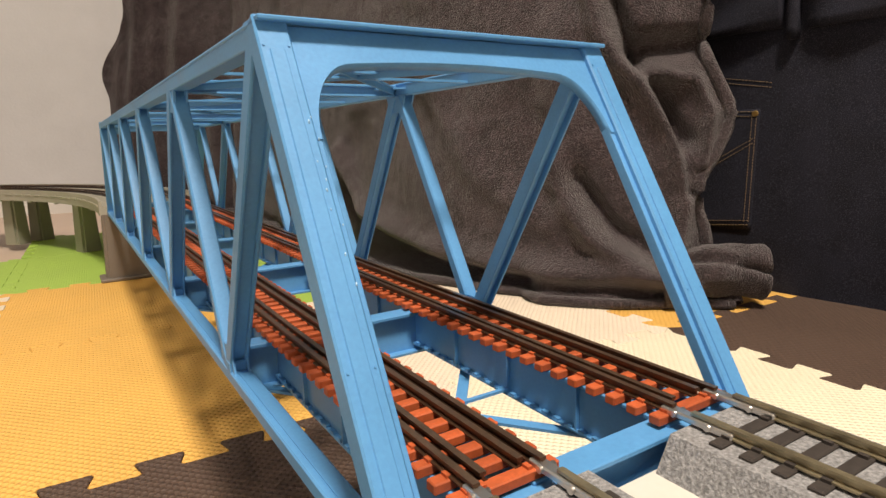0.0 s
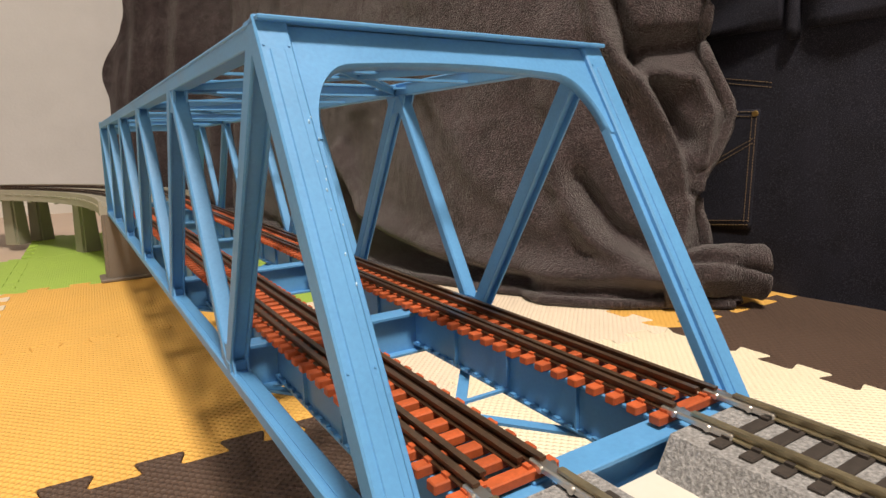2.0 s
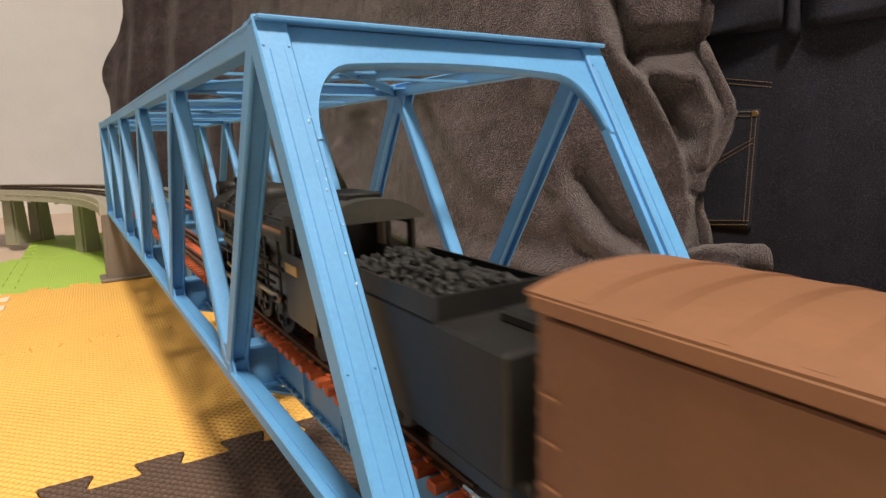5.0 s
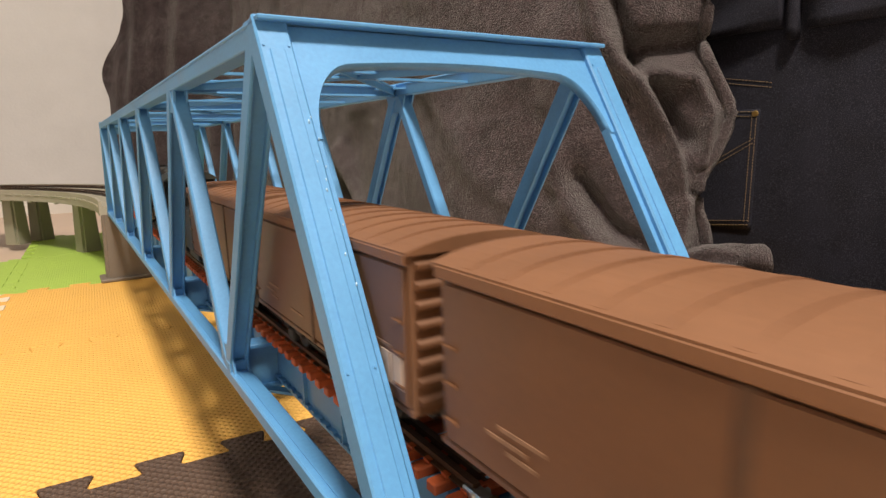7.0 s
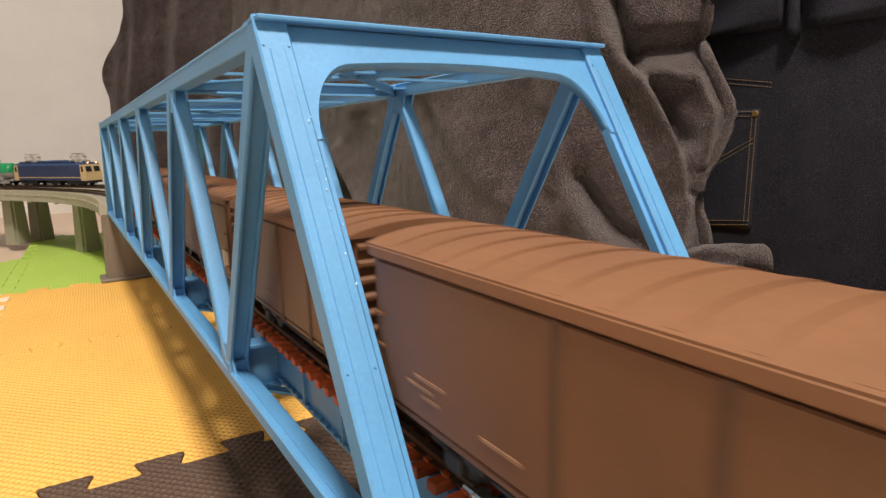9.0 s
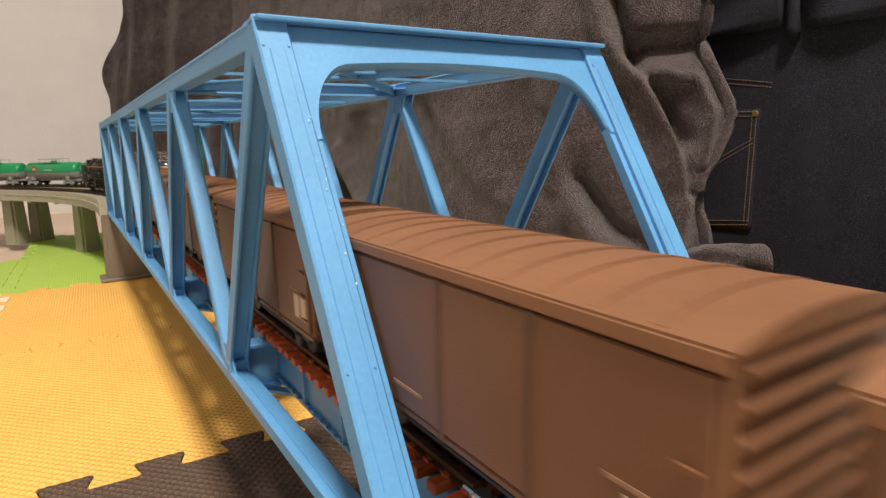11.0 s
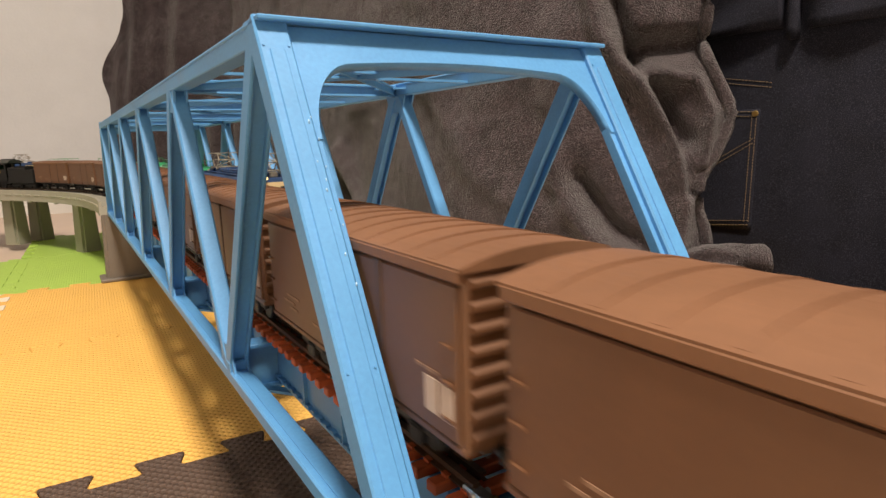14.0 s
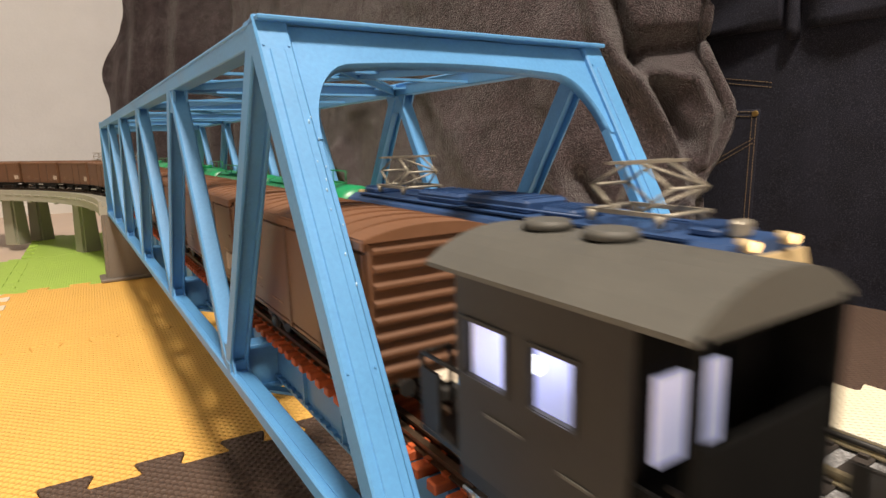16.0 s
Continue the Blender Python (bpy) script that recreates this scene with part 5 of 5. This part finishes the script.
def electric_locomotive():
    c = thing("electric_locomotive", "navy blue model electric locomotive with cream ends and raised pantographs", "locomotive", "electric locomotives")
    L, W, zb, ze = 0.1990, 0.0355, 0.0105, 0.0395
    bm = bmesh.new()
    box(bm, -W / 2, W / 2, -L / 2 + 0.012, L / 2 - 0.012, zb, ze, 0.0008)
    part("body", bm, EBLUE, c)
    bm = bmesh.new()
    for s in (-1, 1):
        box(bm, s * (W / 2 + 0.0001) - 0.0002, s * (W / 2 + 0.0001) + 0.0003, -L / 2 + 0.012, L / 2 - 0.012, zb + 0.0050, zb + 0.0066)
    part("side_band", bm, CREAM, c, "thin cream band")
    bm = bmesh.new()
    prism(bm, [(-W / 2, ze), (-W / 2 + 0.0012, ze + 0.0022), (-W / 2 + 0.005, ze + 0.0042), (W / 2 - 0.005, ze + 0.0042), (W / 2 - 0.0012, ze + 0.0022), (W / 2, ze)], 1, -L / 2 + 0.004, L / 2 - 0.004)
    part("roof", bm, ROOFBLUE, c, "mid blue roof")
    for e in (-1, 1):
        ye = e * L / 2
        bm = bmesh.new()
        prism(bm, [(e * (L / 2 - 0.0125), zb), (e * (L / 2 - 0.0002), zb), (e * (L / 2 - 0.0002), zb + 0.0150), (e * (L / 2 - 0.0030), ze + 0.0008), (e * (L / 2 - 0.0125), ze + 0.0008)], 0, -W / 2 - 0.0001, W / 2 + 0.0001)
        part("cab_end", bm, CREAM, c, "cream cab end")
        bm = bmesh.new()
        for s in (-1, 1):
            prism(bm, [(e * (L / 2 - 0.0006), zb + 0.0165), (e * (L / 2 - 0.0028), ze - 0.0025), (e * (L / 2 - 0.0018), ze - 0.0025), (e * (L / 2 + 0.0002), zb + 0.0165)], 0, s * 0.0025, s * 0.0145)
        part("windscreen", bm, GLASSD, c, "dark windscreen panes")
        for s in (-1, 1):
            bm = bmesh.new()
            box(bm, s * (W / 2) - 0.0002, s * (W / 2) + s * 0.0004, ye - e * 0.0095, ye - e * 0.0045, zb + 0.0165, ze - 0.0025)
            part("cab_side_window", bm, GLASSD, c)
            bm = bmesh.new()
            cyl(bm, (s * 0.0085, ye - e * 0.0050, ze + 0.0040), (s * 0.0085, ye - e * 0.0014, ze + 0.0038), 0.0016, 14)
            hl = part("headlight", bm, CREAM, c, "cream headlight housing")
            bm = bmesh.new()
            cyl(bm, (s * 0.0085, ye - e * 0.0016, ze + 0.0040), (s * 0.0085, ye - e * 0.0009, ze + 0.0038), 0.0012, 14)
            part("lens", bm, HEADLAMP if e > 0 else GLASSD, hl, "glowing warm white lens" if e > 0 else "unlit lens")
        bm = bmesh.new()
        box(bm, -0.0160, 0.0160, ye - e * 0.004, ye + e * 0.0015, 0.0060, zb, 0.0008)
        part("skirt", bm, UNDER, c)
        coupler(c, ye, e)
        pantograph(c, e * 0.0640)
        bm = bmesh.new()
        for s in (-1, 1):
            box(bm, s * 0.0118, s * 0.0138, e * 0.0660 - 0.0250, e * 0.0660 + 0.0250, 0.0035, 0.0095, 0.0008)
        box(bm, -0.0110, 0.0110, e * 0.0660 - 0.0220, e * 0.0660 + 0.0220, 0.0045, 0.0095)
        part("bogie", bm, UNDER, c)
        for y in (e * 0.050, e * 0.082):
            wheelset(c, y, 0.0066)
    bm = bmesh.new()
    box(bm, -0.0110, 0.0110, -0.020, 0.020, 0.0040, 0.0100)
    part("bogie", bm, UNDER, c)
    wheelset(c, 0.0, 0.0066)
    for y0, y1, w, h in ((-0.042, -0.012, 0.0095, 0.0040), (-0.008, 0.026, 0.0095, 0.0046), (0.030, 0.044, 0.0075, 0.0030), (-0.094, -0.080, 0.0085, 0.0028), (0.080, 0.088, 0.0065, 0.0026)):
        bm = bmesh.new()
        box(bm, -w, w, y0, y1, ze + 0.0038, ze + 0.0042 + h, 0.0010)
        for k in range(6):
            yy = y0 + (y1 - y0) * (k + 0.5) / 6
            box(bm, -w * 0.9, w * 0.9, yy - 0.0004, yy + 0.0004, ze + 0.0042 + h - 0.0002, ze + 0.0046 + h)
        part("roof_box", bm, ROOFBLUE, c)
    for s in (-1, 1):
        bm = bmesh.new()
        box(bm, s * 0.0120, s * 0.0150, -0.086, 0.086, ze + 0.0040, ze + 0.0047)
        for k in range(18):
            y = -0.084 + 0.0099 * k
            box(bm, s * 0.0130 - 0.0004, s * 0.0130 + 0.0004, y - 0.0004, y + 0.0004, ze + 0.0030, ze + 0.0044)
        part("roof_walk", bm, ROOFBLUE, c)
        bm = bmesh.new()
        cyl(bm, (s * 0.0105, -0.05, ze + 0.0060), (s * 0.0105, 0.05, ze + 0.0060), 0.0005, 6)
        part("roof_cable", bm, ROOFBLUE, c)
        for y0 in (-0.055, -0.025, 0.005, 0.035):
            bm = bmesh.new()
            box(bm, s * (W / 2) - 0.0002, s * (W / 2) + s * 0.0003, y0, y0 + 0.020, ze - 0.0090, ze - 0.0030)
            for k in range(5):
                box(bm, s * (W / 2), s * (W / 2) + s * 0.0006, y0, y0 + 0.020, ze - 0.0086 + k * 0.0012, ze - 0.0082 + k * 0.0012)
            part("side_grille", bm, EBLUE, c)
    bm = bmesh.new()
    box(bm, -0.0032, 0.0032, 0.0885, 0.0918, ze + 0.004, ze + 0.0085, 0.0008)
    part("whistle_cover", bm, PANTO, c)
    return c


def tank_wagon():
    c = thing("tank_wagon", "green and grey model tank wagon with a walkway on top", "tank wagon", "tank wagons behind the electric locomotive")
    L, R, zc = 0.1480, 0.0165, 0.0285
    bm = bmesh.new()
    n, m = 32, 12
    prof = [(-L / 2 + 0.004, 0.0), (-L / 2 + 0.0045, R * 0.55), (-L / 2 + 0.0065, R * 0.86), (-L / 2 + 0.0100, R), (-0.02, R), (0.02, R), (L / 2 - 0.0100, R), (L / 2 - 0.0065, R * 0.86), (L / 2 - 0.0045, R * 0.55), (L / 2 - 0.004, 0.0)]
    rows = []
    for y, r in prof:
        rows.append([bm.verts.new((math.sin(2 * math.pi * k / n) * r, y, zc + math.cos(2 * math.pi * k / n) * r)) for k in range(n)])
    for ra, rb in zip(rows, rows[1:]):
        for k in range(n):
            f = bm.faces.new((ra[k], ra[(k + 1) % n], rb[(k + 1) % n], rb[k]))
            f.smooth = True
            f.material_index = 0 if math.cos(2 * math.pi * (k + 0.5) / n) > -0.25 else 1
    bmesh.ops.remove_doubles(bm, verts=bm.verts[:], dist=1e-6)
    part("tank", bm, [TGREEN, TGREY], c)
    bm = bmesh.new()
    cyl(bm, (0, 0, zc + R - 0.001), (0, 0, zc + R + 0.0030), 0.0055, 18)
    part("dome", bm, TGREEN, c)
    bm = bmesh.new()
    for s in (-1, 1):
        box(bm, s * 0.0070, s * 0.0105, -0.030, 0.030, zc + R - 0.0010, zc + R - 0.0003)
        for y in (-0.029, -0.010, 0.010, 0.029):
            cyl(bm, (s * 0.0103, y, zc + R - 0.001), (s * 0.0103, y, zc + R + 0.0065), 0.0004, 6)
        cyl(bm, (s * 0.0103, -0.029, zc + R + 0.0062), (s * 0.0103, 0.029, zc + R + 0.0062), 0.0004, 6)
        box(bm, s * 0.0040, s * 0.0105, -0.060, -0.030, zc + R - 0.0030, zc + R - 0.0024)
    part("walkway", bm, TGREEN, c)
    for s in (-1, 1):
        bm = bmesh.new()
        box(bm, s * (R + 0.0002) - 0.0004, s * (R + 0.0002) + 0.0004, -0.0400, -0.0310, zc - 0.002, zc + 0.0090)
        part("sign_board", bm, REDP, c, "red sign board")
        bm = bmesh.new()
        box(bm, s * (R + 0.0006) - 0.0004, s * (R + 0.0006) + 0.0004, -0.0385, -0.0325, zc + 0.002, zc + 0.0055)
        box(bm, s * (R + 0.0002) - 0.0002, s * (R + 0.0002) + 0.0002, -0.010, 0.012, zc + 0.0012, zc + 0.0026)
        part("sign_bars", bm, WHITEP, c, "white bars")
    bm = bmesh.new()
    box(bm, -0.0065, 0.0065, -L / 2, L / 2, 0.0095, 0.0125, 0.0004)
    for e in (-1, 1):
        box(bm, -0.0150, 0.0150, e * L / 2 - 0.0012, e * L / 2 + 0.0012, 0.0090, 0.0135, 0.0005)
        box(bm, -0.0150, 0.0150, e * 0.0480 - 0.004, e * 0.0480 + 0.004, 0.0100, 0.0180, 0.001)
        for s in (-1, 1):
            box(bm, s * 0.0130 - 0.0009, s * 0.0130 + 0.0009, e * 0.0600 - 0.0060, e * 0.0600 + 0.0140, 0.0098, 0.0112)
    part("underframe", bm, TGREY, c)
    for e in (-1, 1):
        bm = bmesh.new()
        for s in (-1, 1):
            box(bm, s * 0.0118, s * 0.0134, e * 0.0500 - 0.0150, e * 0.0500 + 0.0150, 0.0042, 0.0088, 0.0006)
        box(bm, -0.0118, 0.0118, e * 0.0500 - 0.0030, e * 0.0500 + 0.0030, 0.0050, 0.0095)
        part("bogie", bm, TGREY, c)
        for y in (e * 0.0500 - 0.0105, e * 0.0500 + 0.0105):
            wheelset(c, y, 0.0052)
        coupler(c, e * L / 2, e)
    return c


def slimmed(ob, longer=1.0):
    """Brings a vehicle to the section that suits the gauge; its wheels stay round and on the rails."""
    for o in ob.children_recursive:
        wheel = o.name.startswith(("wheelset", "driving_wheelset"))
        o.data.transform(Matrix.Diagonal((1.0, LOWER, LOWER, 1) if wheel else (SLIM, longer, LOWER, 1)))
        o.location.y *= longer
        o.location.z *= LOWER
    return ob


first = slimmed(boxcar(), 1.033)
cars = [first] + [copy_thing(first, Matrix()) for _ in range(11)]
loco, drivers, rods = steam_locomotive()
slimmed(loco)
drivers = [(w, y, r * LOWER) for w, y, r in drivers]
coal_tender = slimmed(tender())
van = slimmed(brake_van())
eloco = slimmed(electric_locomotive())
eloco_b = copy_thing(eloco, Matrix())
tank = slimmed(tank_wagon())
tanks = [tank] + [copy_thing(tank, Matrix()) for _ in range(4)]


# ---- motion ----
def steps(knots, t):
    """Value at t on a line through the knots."""
    for (a, u), (b, v) in zip(knots, knots[1:]):
        if t <= b:
            return u + (v - u) * (t - a) / (b - a)
    return knots[-1][1]


DRIFT = [(0, 0.0040), (3.0, 0.0078), (3.5, 0.0042), (4.2, 0.0073), (6.5, 0.0022), (7.6, 0.0005), (9.2, -0.0020), (12.0, -0.0010), (13.0, -0.0020), (14.0, 0.0018), (14.9, 0.0012), (15.2, 0.0038), (15.5, 0.0078), (16.1, 0.0094)]
V_LEFT = 0.13451


def gone_left(t):
    return V_LEFT * t + steps(DRIFT, t)


FRONT = [(0, 2.700), (7.3, 1.437), (8.0, 1.328), (8.5, 1.252), (9.2, 1.140), (11.3, 0.785), (13.5, 0.425), (15.0, 0.165), (15.4, 0.088), (15.7, 0.033), (16.1, -0.034)]


def ride(ob, s_at, track, back, base=0.05):
    """Runs a vehicle along its track; the two bogie points keep it on the curve."""
    rows = []
    for i in range(33):
        t = i * 0.5
        s = s_at(t)
        p, _ = along(s - base, track)
        q, _ = along(s + base, track)
        d = q - p
        rows.append((t, Matrix.Translation((p + q) / 2) @ pose(0, 0, 0, 0, 0, math.degrees(math.atan2(-d.x, d.y)) + (180 if back else 0))))
    walk(ob, rows)


def motions():
    for n, c in enumerate(cars):
        ride(c, lambda t, n=n: -0.7571 - 0.1200 * n + gone_left(t), -1, False, 0.03)
    ride(loco, lambda t: -0.5309 + gone_left(t), -1, False, 0.025)
    ride(coal_tender, lambda t: -0.6599 + gone_left(t), -1, False, 0.022)
    ride(van, lambda t: -2.1866 + gone_left(t), -1, False, 0.022)
    ride(eloco, lambda t: steps(FRONT, t) + 0.0995, 1, True, 0.065)
    ride(eloco_b, lambda t: steps(FRONT, t) + 0.0995 + 0.99, 1, True, 0.065)
    for n, c in enumerate(tanks):
        ride(c, lambda t, n=n: steps(FRONT, t) + 0.2060 + 0.0785 + 0.1570 * n, 1, True, 0.05)
    # driving wheels and side rods turn with the way made
    for w, y, r in drivers:
        walk(w, [(k * 0.1, Matrix.Translation((0, y, r)) @ Matrix.Rotation(-gone_left(k * 0.1) / r, 4, "X")) for k in range(161)])
    for o in rods:
        r = drivers[0][2]
        rows = []
        for k in range(161):
            a = -gone_left(k * 0.1) / r
            rows.append((k * 0.1, Matrix.Translation((0, 0.0042 * math.cos(a), r + 0.0042 * math.sin(a)))))
        walk(o, rows)


motions()
